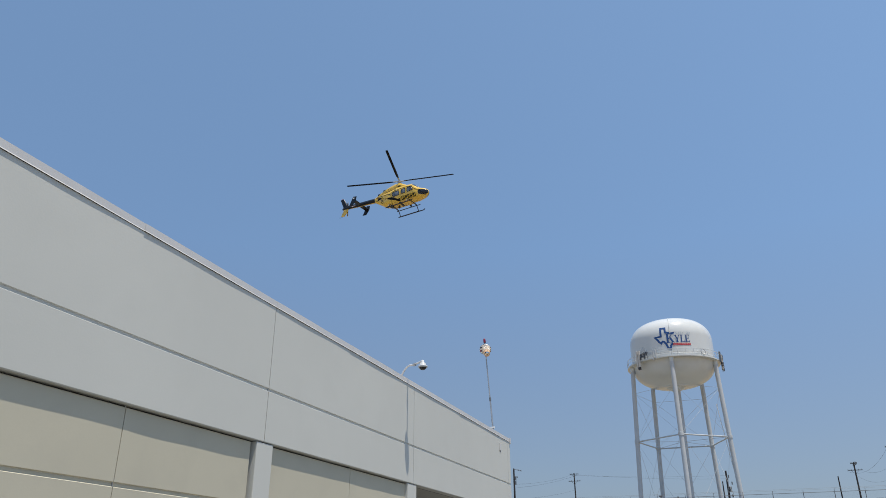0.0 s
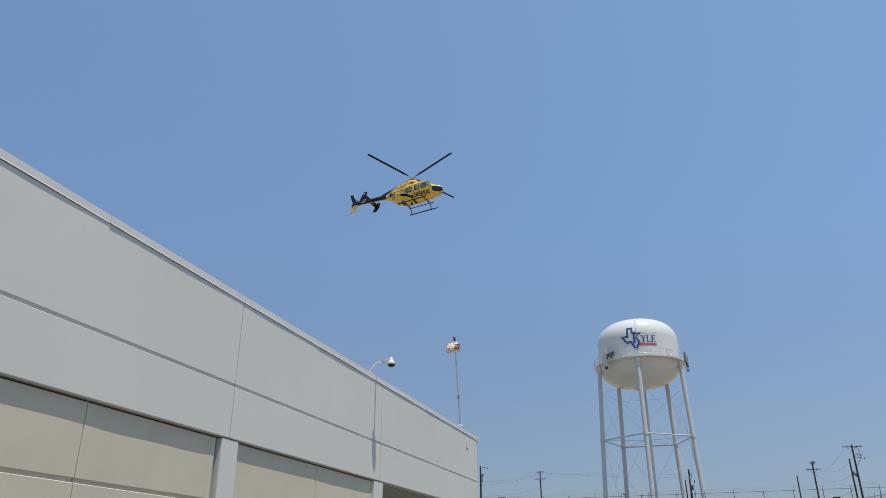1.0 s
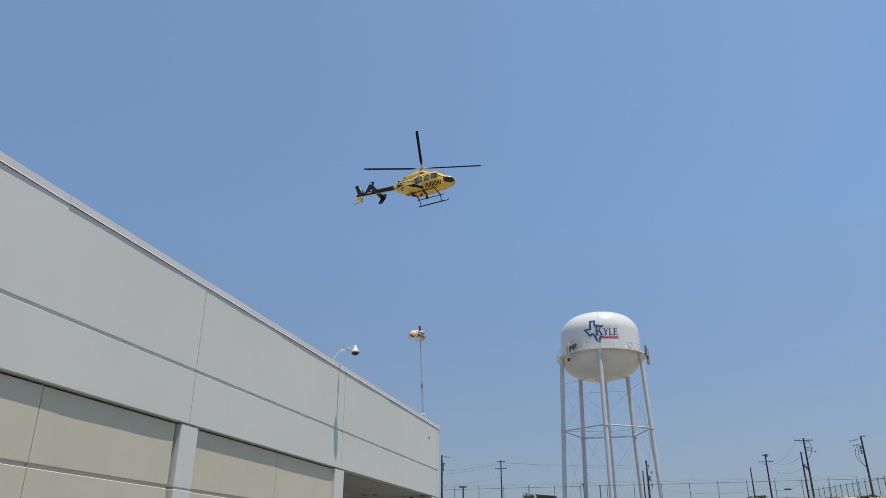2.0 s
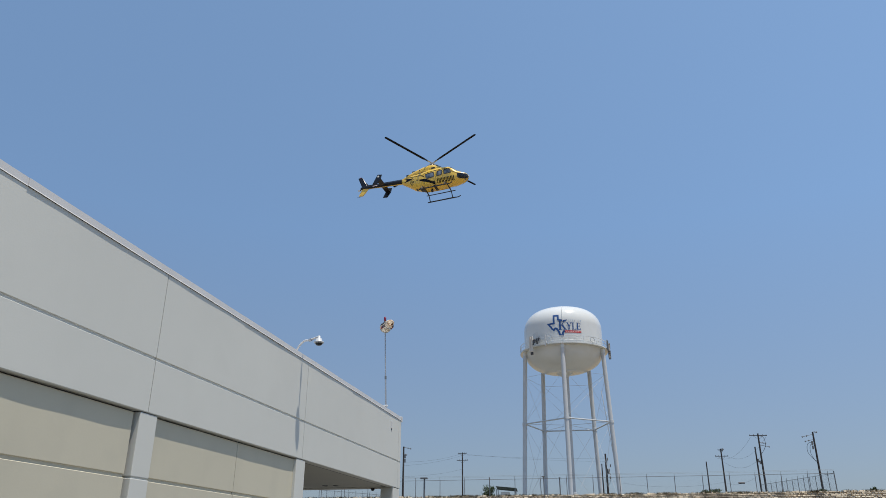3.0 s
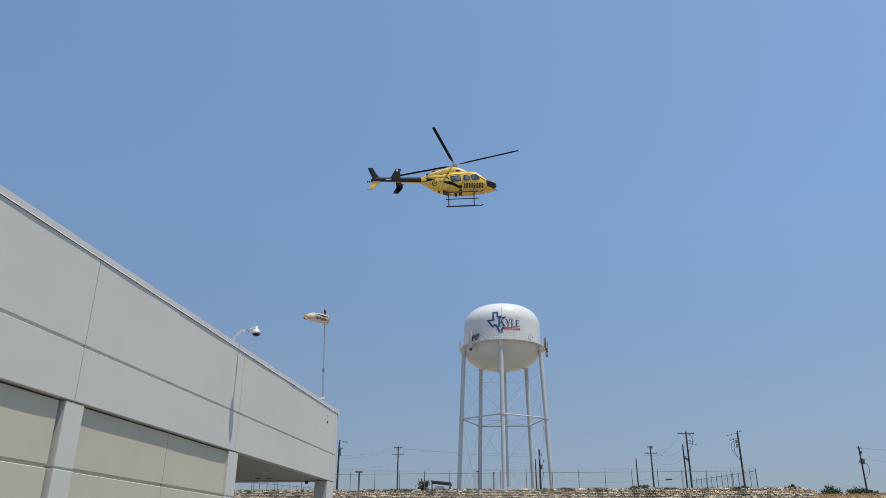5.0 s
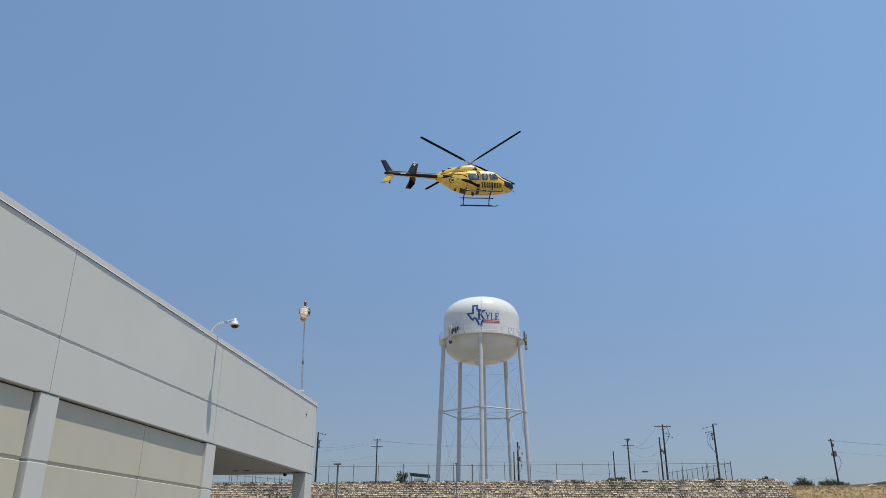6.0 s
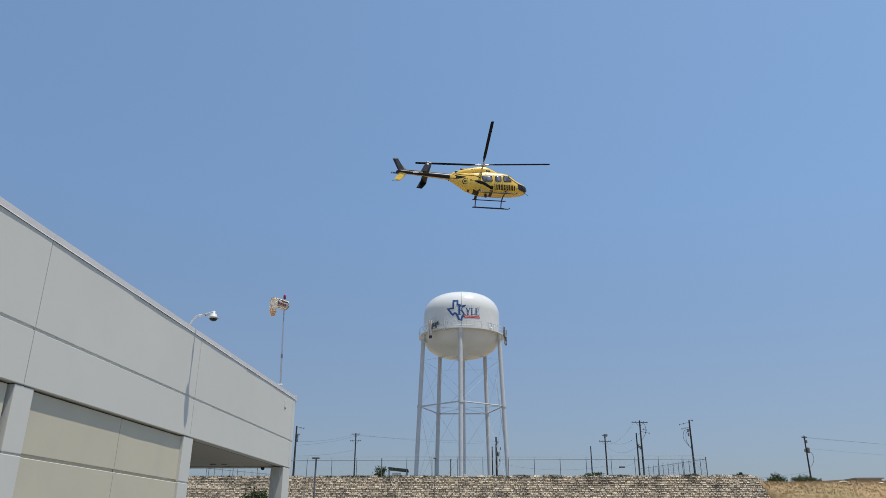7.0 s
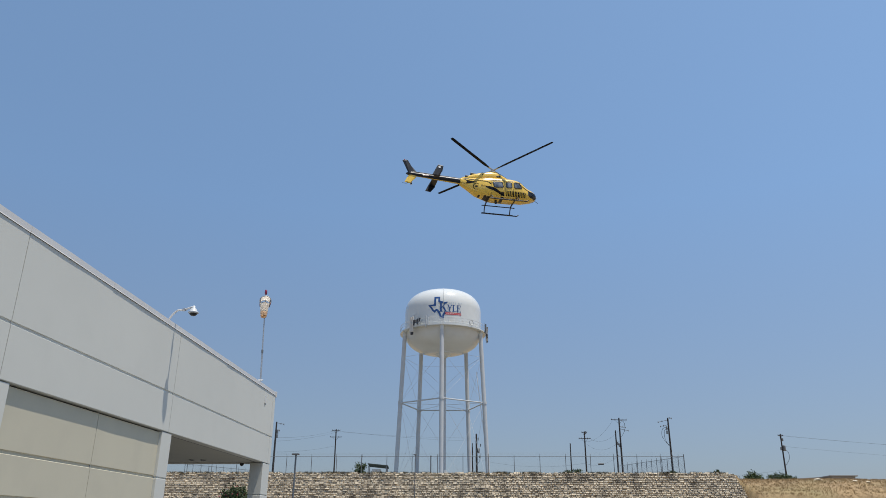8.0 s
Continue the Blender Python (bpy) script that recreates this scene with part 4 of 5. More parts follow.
x, y, z = at(-0.3255, 0.0515, 62)
shrub(x, y, ground_height(x, y), 1.9, z - ground_height(x, y) + 0.3, 3200, 3, "green oleander shrub with pink blossom", 160, 0.12)
for u, y, w, h, s in ((-0.1635, 98, 1.5, 1.75, 4), (0.110, 100, 2.3, 1.1, 5), (0.098, 97, 0.9, 0.5, 15), (0.236, 99, 1.0, 0.8, 6), (0.292, 98, 0.7, 0.9, 9), (0.3364, 108, 2.4, 1.7, 7), (0.3678, 108, 2.6, 1.5, 8), (0.380, 108, 1.5, 1.1, 10)):
    x = u * y
    shrub(x, y, ground_height(x, y) - 0.05, w, h, 1500, s, "low green scrub bush on the terrace", 0, 0.11)

# a short dark post and a small white box behind the fence
x, y, z = at(-0.0715, 0.0925, 96)
ob = thing("marker_post", (x, y, ground_height(x, y)), "short dark steel post behind the fence", "post")
part("shaft", tube(B(), (0, 0, -0.2), (0, 0, z - ground_height(x, y)), 0.07, n=10), M_FENCE, ob)
part("cap", tube(B(), (0, 0, z - ground_height(x, y) - 0.02), (0, 0, z - ground_height(x, y) + 0.06), 0.12, n=12), M_FENCE, ob)
x, y = -0.0528 * 96, 96
thing("utility_box", (x, y, ground_height(x, y)), "small white utility box at the foot of the tower", "box", bm=box(B(), -0.18, 0.18, -0.15, 0.15, -0.1, 0.62, 0.03), mat=M_SHEET)

# far low building behind the crest
x0, x1 = 0.432 * 170, 0.461 * 170
bm = B()
far = thing("far_building", (0, 0, 0), "low flat grey building far behind the dry hill", "building")
gz = ground_height(76, 170) - 1
part("wall", box(bm, x0, x1, 170, 190, gz, EYE + 0.0678 * 170, 0.05), M_FARWALL, far)
part("roof", box(B(), x0 - 0.4, x1 + 0.4, 169.6, 190.4, EYE + 0.0678 * 170 + 0.004, EYE + 0.0692 * 170, 0.03), M_FARWALL, far)
x0b, x1b = 0.392 * 175, 0.436 * 175
part("lean_to_roof", profile_slab(B(), [(x0b, EYE + 0.0655 * 175), (x1b, EYE + 0.0682 * 175), (x1b, gz), (x0b, gz)], 175, 188), M_FARWALL, far)

# rocks on the hill
for u, y, s in ((0.415, 97, 0.7), (0.46, 96, 0.5), (0.475, 95, 0.45)):
    bm = B()
    bmesh.ops.create_icosphere(bm, subdivisions=2, radius=s * 0.6)
    for v in bm.verts:
        v.co *= 1 + 0.35 * noise.noise(v.co * 2 + Vector((u * 50, 0, 0)))
        v.co.z *= 0.4
    thing("rock", (u * y, y, ground_height(u * y, y) + 0.05), "pale limestone rock lying in dry grass", "rock", "rocks on the hill", bm=bm, mat=M_STONE)


# ================= dry grass on the hill and along the wall top =================
def tufts(name, places, label, mat, h0, level=None):
    rnd = random.Random(11)
    verts, faces = [], []
    for x, y in places:
        z = ground_height(x, y) - 0.02 if level is None else level
        for _ in range(5):
            a, h, w = rnd.uniform(0, 6.28), h0 * rnd.uniform(0.5, 1.5), rnd.uniform(0.012, 0.03)
            px, py = x + rnd.gauss(0, 0.12), y + rnd.gauss(0, 0.12)
            lx, ly = rnd.gauss(0, 0.12), rnd.gauss(0, 0.12)
            k = len(verts)
            verts += [(px - w * math.cos(a), py - w * math.sin(a), z), (px + w * math.cos(a), py + w * math.sin(a), z), (px + lx, py + ly, z + h)]
            faces.append((k, k + 1, k + 2))
    me = bpy.data.meshes.new(name)
    me.from_pydata(verts, [], faces)
    me.materials.append(mat)
    tagged(new(name, me), label, "grass", kind="stuff")


rnd = random.Random(21)
tufts("dry_grass", [(rnd.uniform(29, 62), rnd.uniform(74, 108)) for _ in range(15000)], "sparse dry yellow grass on the slope", M_TUFT, 0.16)
tufts("wall_top_grass", [(rnd.uniform(-45, 28.5), WALL_Y + rnd.uniform(0.7, 3.0)) for _ in range(2600)], "dry weeds along the wall top", M_TUFT, 0.22)

clumps = [rnd.uniform(-48, 28.4) for _ in range(90)]
tufts("wall_top_weeds", [(rnd.choice(clumps) + rnd.gauss(0, 0.35), WALL_Y + rnd.uniform(0.0, 0.3)) for _ in range(1500)], "dark weeds rooted between the top stones", M_WEED, 0.20, WALL_TOP - 0.10)

# ================= dry-laid limestone retaining wall =================
wall = tagged(new("retaining_wall"), "stepped limestone block retaining wall with dark weathering", "wall", kind="structure")
core = B()
prof = [(WALL_X0, 2.2), (WALL_X1 + 2.6, 2.2), (WALL_X1 - 0.05, WALL_TOP - 0.12), (WALL_X0, WALL_TOP - 0.12)]
a = [core.verts.new((x, WALL_Y + 0.10 - BATTER * (WALL_TOP - z), z)) for x, z in prof]
b = [core.verts.new((x, WALL_Y + 0.55, z)) for x, z in prof]
for i in range(4):
    core.faces.new((a[i], a[(i + 1) % 4], b[(i + 1) % 4], b[i]))
core.faces.new(a)
core.faces.new(b[::-1])
bmesh.ops.recalc_face_normals(core, faces=core.faces)
part("wall_core", core, M_MORTAR, wall)


def stones():
    """Courses of uneven blocks, each with eased front edges; joined, since each is small in the distance."""
    rnd = random.Random(8)
    verts, faces = [], []
    z, row = WALL_TOP, 0
    while z > 2.4:
        h = rnd.choice((0.17, 0.20, 0.22, 0.25))
        x = WALL_X0 + rnd.uniform(0, 0.4)
        end = WALL_X1 + (WALL_TOP - z) * 0.45
        while x < end:
            w = rnd.choice((0.14, 0.20, 0.28, 0.36, 0.50)) * rnd.uniform(0.85, 1.15)
            w = min(w, end - x + 0.05)
            y0 = WALL_Y - BATTER * (WALL_TOP - z) + rnd.uniform(-0.045, 0.045)
            lean = BATTER * h + rnd.uniform(-0.02, 0.03)
            g, e = rnd.uniform(0.008, 0.022), 0.03
            x0, x1, z1 = x + g, x + w - g, z - rnd.uniform(0.0, 0.02) + (rnd.uniform(-0.15, 0.07) if row == 0 else 0)
            z0 = z - h + rnd.uniform(0.012, 0.03)
            t = rnd.uniform(-0.015, 0.015)
            k = len(verts)
            verts += [(x0, y0 + e, z0 + t), (x1, y0 + e, z0 - t), (x1, y0 + e, z1 + t), (x0, y0 + e, z1 - t),
                      (x0 + e, y0 - lean, z0 + e), (x1 - e, y0 - lean, z0 + e), (x1 - e, y0, z1 - e), (x0 + e, y0, z1 - e),
                      (x0, y0 + 0.3, z0), (x1, y0 + 0.3, z0), (x1, y0 + 0.3, z1), (x0, y0 + 0.3, z1)]
            faces += [(k + 4, k + 5, k + 6, k + 7)]
            for i in range(4):
                j = (i + 1) % 4
                faces += [(k + i, k + j, k + 4 + j, k + 4 + i), (k + 8 + i, k + 8 + j, k + j, k + i)]
            x += w
        z -= h
        row += 1
    me = bpy.data.meshes.new("stones")
    me.from_pydata(verts, [], faces)
    me.materials.append(M_STONE)
    return me


tagged(part("stone_block", stones(), None, wall, "weathered buff and charcoal limestone blocks"), kind="stuff")

# ================= helicopter =================
heli = thing("helicopter", (0, 0, 0), "yellow and black single-engine helicopter in flight", "helicopter")
HUB = (-0.10, 0.0, 2.41)
# stations from nose to boom: x, floor, top, half width
BODY = [(3.18, 0.17, 0.37, 0.06), (3.12, 0.06, 0.45, 0.20), (3.0, -0.04, 0.54, 0.34), (2.75, -0.13, 0.65, 0.48), (2.48, -0.20, 0.75, 0.58), (2.26, -0.24, 0.86, 0.64), (2.05, -0.28, 1.07, 0.69),
        (1.86, -0.29, 1.27, 0.72), (1.60, -0.28, 1.43, 0.74), (1.2, -0.30, 1.50, 0.76), (0.4, -0.31, 1.54, 0.76), (-0.5, -0.29, 1.52, 0.75), (-1.1, -0.21, 1.46, 0.69), (-1.7, -0.03, 1.40, 0.54),
        (-2.3, 0.40, 1.36, 0.35), (-2.9, 0.80, 1.31, 0.23)]
COWL = [(1.0, 1.34, 1.50, 0.26), (0.8, 1.30, 1.66, 0.36), (0.35, 1.25, 1.92, 0.44), (0.1, 1.24, 2.06, 0.47), (-0.35, 1.24, 2.10, 0.48), (-0.8, 1.2, 2.02, 0.47), (-1.5, 1.15, 1.84, 0.42), (-2.1, 1.12, 1.64, 0.32), (-2.75, 1.0, 1.40, 0.18)]


def section(table, x):
    """Floor, top and half width of a lofted hull at x, eased between its stations."""
    for a, b in zip(table, table[1:]):
        if b[0] <= x <= a[0]:
            t = (a[0] - x) / (a[0] - b[0])
            return [a[i] + (b[i] - a[i]) * t for i in (1, 2, 3)]
    return list(table[0][1:] if x > table[0][0] else table[-1][1:])


def hull_point(table, x, a, out=0.0, n=2.7):
    lo, hi, w = section(table, x)
    c, s = math.cos(a), math.sin(a)
    y = (w + out) * math.copysign(abs(c) ** (2 / n), c)
    z = (lo + hi) / 2 + ((hi - lo) / 2 + out) * math.copysign(abs(s) ** (2 / n), s)
    return Vector((x, y, z))


def hull(table, steps, n=2.7, around=48):
    bm = B()
    x0, x1 = table[0][0], table[-1][0]
    rings = []
    for k in range(steps + 1):
        x = x0 + (x1 - x0) * (k / steps) ** 1.15
        rings.append([bm.verts.new(hull_point(table, x, 2 * math.pi * j / around, n=n)) for j in range(around)])
    for u, v in zip(rings, rings[1:]):
        for j in range(around):
            bm.faces.new((u[j], u[(j + 1) % around], v[(j + 1) % around], v[j]))
    bm.faces.new(rings[0][::-1])
    bm.faces.new(rings[-1])
    for _ in range(2):
        bmesh.ops.smooth_vert(bm, verts=bm.verts, factor=0.35, use_axis_x=True, use_axis_y=True, use_axis_z=True)
    bmesh.ops.recalc_face_normals(bm, faces=bm.faces)
    return bm


def flank(x, z, side, out, n=2.7):
    """The place on the hull's flank at x and height z."""
    lo, hi, w = section(BODY, x)
    q = min(0.999, abs((z - (lo + hi) / 2) / ((hi - lo) / 2 + 0.01)))
    return Vector((x, side * (w * (1 - q ** n) ** (1 / n) + out), z))


def flank_patch(corners, side, out, nx=10, nz=6):
    """A curved sheet on the flank between four corners (x, z), given round the outline."""
    bm = B()
    c = [Vector(q) for q in corners]
    g = [[bm.verts.new(flank(*(c[0].lerp(c[1], i / nx)).lerp(c[3].lerp(c[2], i / nx), j / nz), side, out)) for i in range(nx + 1)] for j in range(nz + 1)]
    for j in range(nz):
        for i in range(nx):
            bm.faces.new((g[j][i], g[j][i + 1], g[j + 1][i + 1], g[j + 1][i]))
    bmesh.ops.solidify(bm, geom=bm.faces[:], thickness=0.006)
    return bm


def flank_ribbon(points, side, out, widths):
    """A painted stripe on the flank through points (x, z), its widths given from end to end."""
    bm, prev = B(), None
    pts = bent([(x, z, 0) for x, z in points], 8)
    n = len(pts)
    for k, p in enumerate(pts):
        d = (pts[min(k + 1, n - 1)] - pts[max(k - 1, 0)]).normalized()
        w = float(np.interp(k / (n - 1), [i / (len(widths) - 1) for i in range(len(widths))], widths))
        o = Vector((-d.y, d.x, 0)) * w / 2
        cur = (bm.verts.new(flank(p.x + o.x, p.y + o.y, side, out)), bm.verts.new(flank(p.x - o.x, p.y - o.y, side, out)))
        if prev:
            bm.faces.new((prev[0], cur[0], cur[1], prev[1]))
        prev = cur
    bmesh.ops.solidify(bm, geom=bm.faces[:], thickness=0.004)
    return bm


def flank_pane(corners, side, out, round_by=0.10):
    """A window sheet on the flank with rounded corners, as a fan of rings."""
    c = [Vector(q) for q in corners]
    rim = []
    for i in range(4):
        p, a, b = c[i], c[i - 1], c[(i + 1) % 4]
        ka, kb = min(0.45, round_by / (a - p).length), min(0.45, round_by / (b - p).length)
        s0, s1 = p.lerp(a, ka), p.lerp(b, kb)
        rim += [s0.lerp(p, t).lerp(p.lerp(s1, t), t) for t in (0, 0.25, 0.5, 0.75, 1)]
    m = sum(c, Vector((0, 0))) / 4
    bm = B()
    rings = [[bm.verts.new(flank(*m.lerp(q, f), side, out)) for q in rim] for f in (1.0, 0.66, 0.33)]
    hub = bm.verts.new(flank(m.x, m.y, side, out))
    n = len(rim)
    for u, v in zip(rings, rings[1:]):
        for k in range(n):
            bm.faces.new((u[k], u[(k + 1) % n], v[(k + 1) % n], v[k]))
    for k in range(n):
        bm.faces.new((rings[-1][k], rings[-1][(k + 1) % n], hub))
    bmesh.ops.recalc_face_normals(bm, faces=bm.faces)
    bmesh.ops.solidify(bm, geom=bm.faces[:], thickness=0.006)
    return bm, rim


def hull_patch(x0, x1, a0, a1, side, out=0.006):
    """A painted area that follows the hull between two stations and two angles round it."""
    bm = B()
    g = [[bm.verts.new(hull_point(BODY, x0 + (x1 - x0) * i / 8, radians(q if side > 0 else 180 - q), out)) for q in [a0 + (a1 - a0) * j / 8 for j in range(9)]] for i in range(9)]
    for i in range(8):
        for j in range(8):
            bm.faces.new((g[i][j], g[i + 1][j], g[i + 1][j + 1], g[i][j + 1]))
    bmesh.ops.recalc_face_normals(bm, faces=bm.faces)
    return bm


def chin(side):
    """The dark glazing that wraps one side of the nose, a teardrop pointing aft."""
    bm, rows = B(), []
    for k in range(15):
        t = k / 14
        x = 3.175 - 0.84 * t ** 1.2
        a0, a1 = -76 + 50 * t ** 1.4, 26 - 16 * t ** 0.8
        ring = [radians(a0 + (a1 - a0) * j / 10) for j in range(11)]
        rows.append([bm.verts.new(hull_point(BODY, x, a if side > 0 else math.pi - a, 0.012)) for a in ring])
    for u, v in zip(rows, rows[1:]):
        for j in range(10):
            bm.faces.new((u[j], u[j + 1], v[j + 1], v[j]))
    bmesh.ops.solidify(bm, geom=bm.faces[:], thickness=0.006)
    bmesh.ops.recalc_face_normals(bm, faces=bm.faces)
    return bm


fuselage = part("fuselage", hull(BODY, 70), M_YELLOW, heli, smooth=True)
cowling = part("engine_cowling", hull(COWL, 36, 2.4, 36), M_YELLOW, heli, smooth=True)
for side in (-1, 1):
    for name, cs in (("cabin_window", [(-0.38, 0.36), (0.34, 0.42), (0.28, 0.93), (-0.52, 0.86)]), ("door_window", [(0.55, 0.42), (1.03, 0.45), (1.03, 0.95), (0.57, 0.94)]),
                     ("cockpit_window", [(1.22, 0.45), (1.86, 0.52), (1.58, 0.97), (1.18, 0.96)])):
        pane, rim = flank_pane(cs, side, 0.012)
        part(name, pane, M_GLASS, fuselage, "tinted window, pale see-through and reflections painted in its colour", smooth=True)
        part("window_seal", pipe(B(), [flank(q.x, q.y, side, 0.014) for q in rim + rim[:2]], 0.018, 6), M_RUBBER, fuselage)
    part("chin_window", chin(side), M_CHIN, fuselage, "dark chin window round the nose", smooth=True)
    # swept black livery
    part("livery_stripe", flank_ribbon([(-2.88, 1.06), (-2.5, 0.93), (-2.1, 0.86), (-1.7, 0.84)], side, 0.008, (0.42, 0.36, 0.22, 0.04)), M_BLACK, fuselage, "black wedge at the boom root")
    part("livery_stripe", flank_ribbon([(-2.6, 1.27), (-1.9, 1.06), (-1.3, 0.93), (-0.86, 0.84), (-0.62, 0.66)], side, 0.007, (0.10, 0.06, 0.05, 0.06, 0.08)), M_BLACK, fuselage, "thin black stripe")
    part("livery_stripe", flank_ribbon([(-1.05, 0.42), (-0.70, 0.32), (-0.35, 0.20), (0.03, 0.0), (0.42, -0.20)], side, 0.008, (0.10, 0.24, 0.24, 0.17, 0.04)), M_BLACK, fuselage, "swept glossy black stripe")
    part("livery_stripe", flank_ribbon([(-0.75, 0.92), (-0.2, 1.03), (0.5, 1.07), (1.2, 1.07), (1.74, 1.02)], side, 0.006, (0.02, 0.05, 0.05, 0.05, 0.03)), M_BLACK, fuselage, "thin black stripe over the windows")
    part("livery_stripe", flank_ribbon([(-1.5, 1.22), (-0.9, 1.24), (-0.3, 1.26)], side, 0.007, (0.04, 0.09, 0.02)), M_BLACK, fuselage, "black stripe under the cowling")
    part("livery_stripe", flank_ribbon([(1.60, 1.02), (1.86, 0.72), (2.20, 0.50), (2.42, 0.42)], side, 0.016, (0.06, 0.05, 0.05, 0.03)), M_RUBBER, fuselage, "black windscreen side frame")
    part("livery_stripe", hull_patch(0.14, 0.38, -96, -30, side), M_BLACK, fuselage, "black patch under the door")
    part("livery_stripe", hull_patch(-1.14, -0.74, -108, -66, side), M_BLACK, fuselage, "black patch on the aft belly")
    part("livery_stripe", hull_patch(-1.55, -1.40, -100, -78, side), M_BLACK, fuselage, "small black patch on the aft belly")
    # the registration, as plain upright bars of its size
    x = 0.56
    for k in range(6):
        for dx in (0.0, 0.145):
            part("marking_bar", flank_patch([(x + dx, -0.17), (x + dx + 0.07, -0.17), (x + dx + 0.07, 0.19), (x + dx, 0.19)], side, 0.012, 2, 5), M_BLACK, fuselage)
        x += 0.262
    ring = [(-1.72 + 0.23 * math.cos(a), 0.47 + 0.24 * math.sin(a)) for a in [2 * math.pi * k / 18 for k in range(18)]]
    part("emblem_ring", flank_ribbon(ring[2:16], side, 0.008, (0.02, 0.05, 0.05, 0.02)), M_BLACK, fuselage, "round black emblem")
    for dx in (-0.11, -0.02, 0.07):
        part("marking_bar", flank_patch([(-1.73 + dx, 0.38), (-1.68 + dx, 0.38), (-1.68 + dx, 0.56), (-1.73 + dx, 0.56)], side, 0.008, 2, 2), M_BLACK, fuselage)
    for zz, xa, xb in ((0.55, -1.40, -1.26), (0.47, -1.40, -1.02)):
        part("marking_bar", flank_patch([(xa, zz - 0.015), (xb, zz - 0.015), (xb, zz + 0.015), (xa, zz + 0.015)], side, 0.006, 4, 1), M_BLACK, fuselage)
    # door seams and hinges
    for xa, z0, z1 in ((0.46, -0.2, 1.02), (1.11, -0.2, 1.02), (-0.60, -0.1, 0.95)):
        part("door_seam", flank_patch([(xa - 0.008, z0), (xa + 0.008, z0), (xa + 0.008, z1), (xa - 0.008, z1)], side, 0.004, 1, 8), M_RUBBER, fuselage)
    part("belly_fairing", pipe(B(), [flank(-0.95 + 0.2 * k, -0.20, side, 0.02) for k in range(12)], 0.035, 8), M_YELLOW, fuselage)
    part("air_intake", box(B(), -0.05, 0.28, 0.38 if side > 0 else -0.48, 0.48 if side > 0 else -0.38, 1.50, 1.64, 0.03), M_BLACK, cowling, "black engine intake")
    for k in range(5):
        xx = -0.30 - 0.21 * k
        part("cowl_vent", box(B(), xx - 0.045, xx + 0.045, 0.36 if side > 0 else -0.455, 0.455 if side > 0 else -0.36, 1.72 - 0.035 * k, 1.80 - 0.035 * k, 0.01), M_VENT, cowling)
    # skid gear
    part("skid", pipe(B(), bent([(-0.95, side * 1.12, -0.835), (0.2, side * 1.12, -0.84), (1.7, side * 1.12, -0.84), (1.93, side * 1.12, -0.82), (2.06, side * 1.12, -0.73)], 5), 0.042, 10), M_RUBBER, heli)
    if side > 0:
        part("foot_step", tube(B(), (-0.95, side * 0.87, -0.29), (1.70, side * 0.87, -0.29), 0.038, n=8), M_RUBBER, heli)
    for xx in (-0.72, 1.34):
        if side > 0:
            part("step_bracket", tube(B(), (xx, side * 0.5, -0.2), (xx, side * 0.87, -0.29), 0.022, n=6), M_RUBBER, heli)
    part("skid_rail", tube(B(), (-0.9, side * 1.12, -0.78), (1.6, side * 1.12, -0.78), 0.02, n=6), M_RUBBER, heli)
for xx in (-0.72, 1.34):
    part("cross_tube", pipe(B(), bent([(xx, -1.12, -0.835), (xx, -1.06, -0.70), (xx, -0.82, -0.39), (xx, -0.4, -0.31), (xx, 0.4, -0.31), (xx, 0.82, -0.39), (xx, 1.06, -0.70), (xx, 1.12, -0.835)], 5), 0.04, 10), M_RUBBER, heli)


def windscreen():
    bm = B()
    xs = [1.70 + 0.075 * k for k in range(9)]
    g = []
    for i, x in enumerate(xs):
        lim = radians(38 + 10 * i / 8)
        g.append([bm.verts.new(hull_point(BODY, x, lim + (math.pi - 2 * lim) * j / 20, 0.012)) for j in range(21)])
    for u, v in zip(g, g[1:]):
        for j in range(20):
            bm.faces.new((u[j], u[j + 1], v[j + 1], v[j]))
    return bm


part("windscreen", windscreen(), M_GLASS, fuselage, "tinted windscreen", smooth=True)
part("windscreen_post", pipe(B(), [hull_point(BODY, 1.66 + 0.075 * k, math.pi / 2, 0.018) for k in range(10)], 0.02, 6), M_YELLOW, fuselage)
part("nose_light", revolve(B(), [(0, -0.03), (0.06, -0.02), (0.08, 0.0), (0.07, 0.03), (0, 0.04)], 14), M_CHROME, fuselage).location = (2.78, 0, -0.10)
part("pitot_tube", pipe(B(), [(2.75, -0.2, -0.04), (2.95, -0.21, -0.14), (3.22, -0.22, -0.36)], 0.018, 6), M_RUBBER, fuselage)
part("searchlight", revolve(B(), [(0, -0.30), (0.09, -0.28), (0.11, -0.18), (0.09, -0.06), (0.05, 0.02)], 16), M_RUBBER, heli, "dark belly searchlight", smooth=True).location = (-0.12, 0.0, -0.28)
part("belly_antenna", box(B(), -0.2, -0.08, -0.01, 0.01, -0.51, -0.28, 0.004), M_RUBBER, fuselage)
part("exhaust", pipe(B(), bent([(-1.3, 0, 1.68), (-1.6, 0, 1.82), (-1.95, 0, 1.85)], 4), [0.12] * 9, 14), M_RUBBER, cowling, "dark exhaust stack")
part("cowl_stripe", box(B(), -2.45, -2.0, -0.27, 0.27, 1.36, 1.54, 0.03), M_BLACK, cowling)

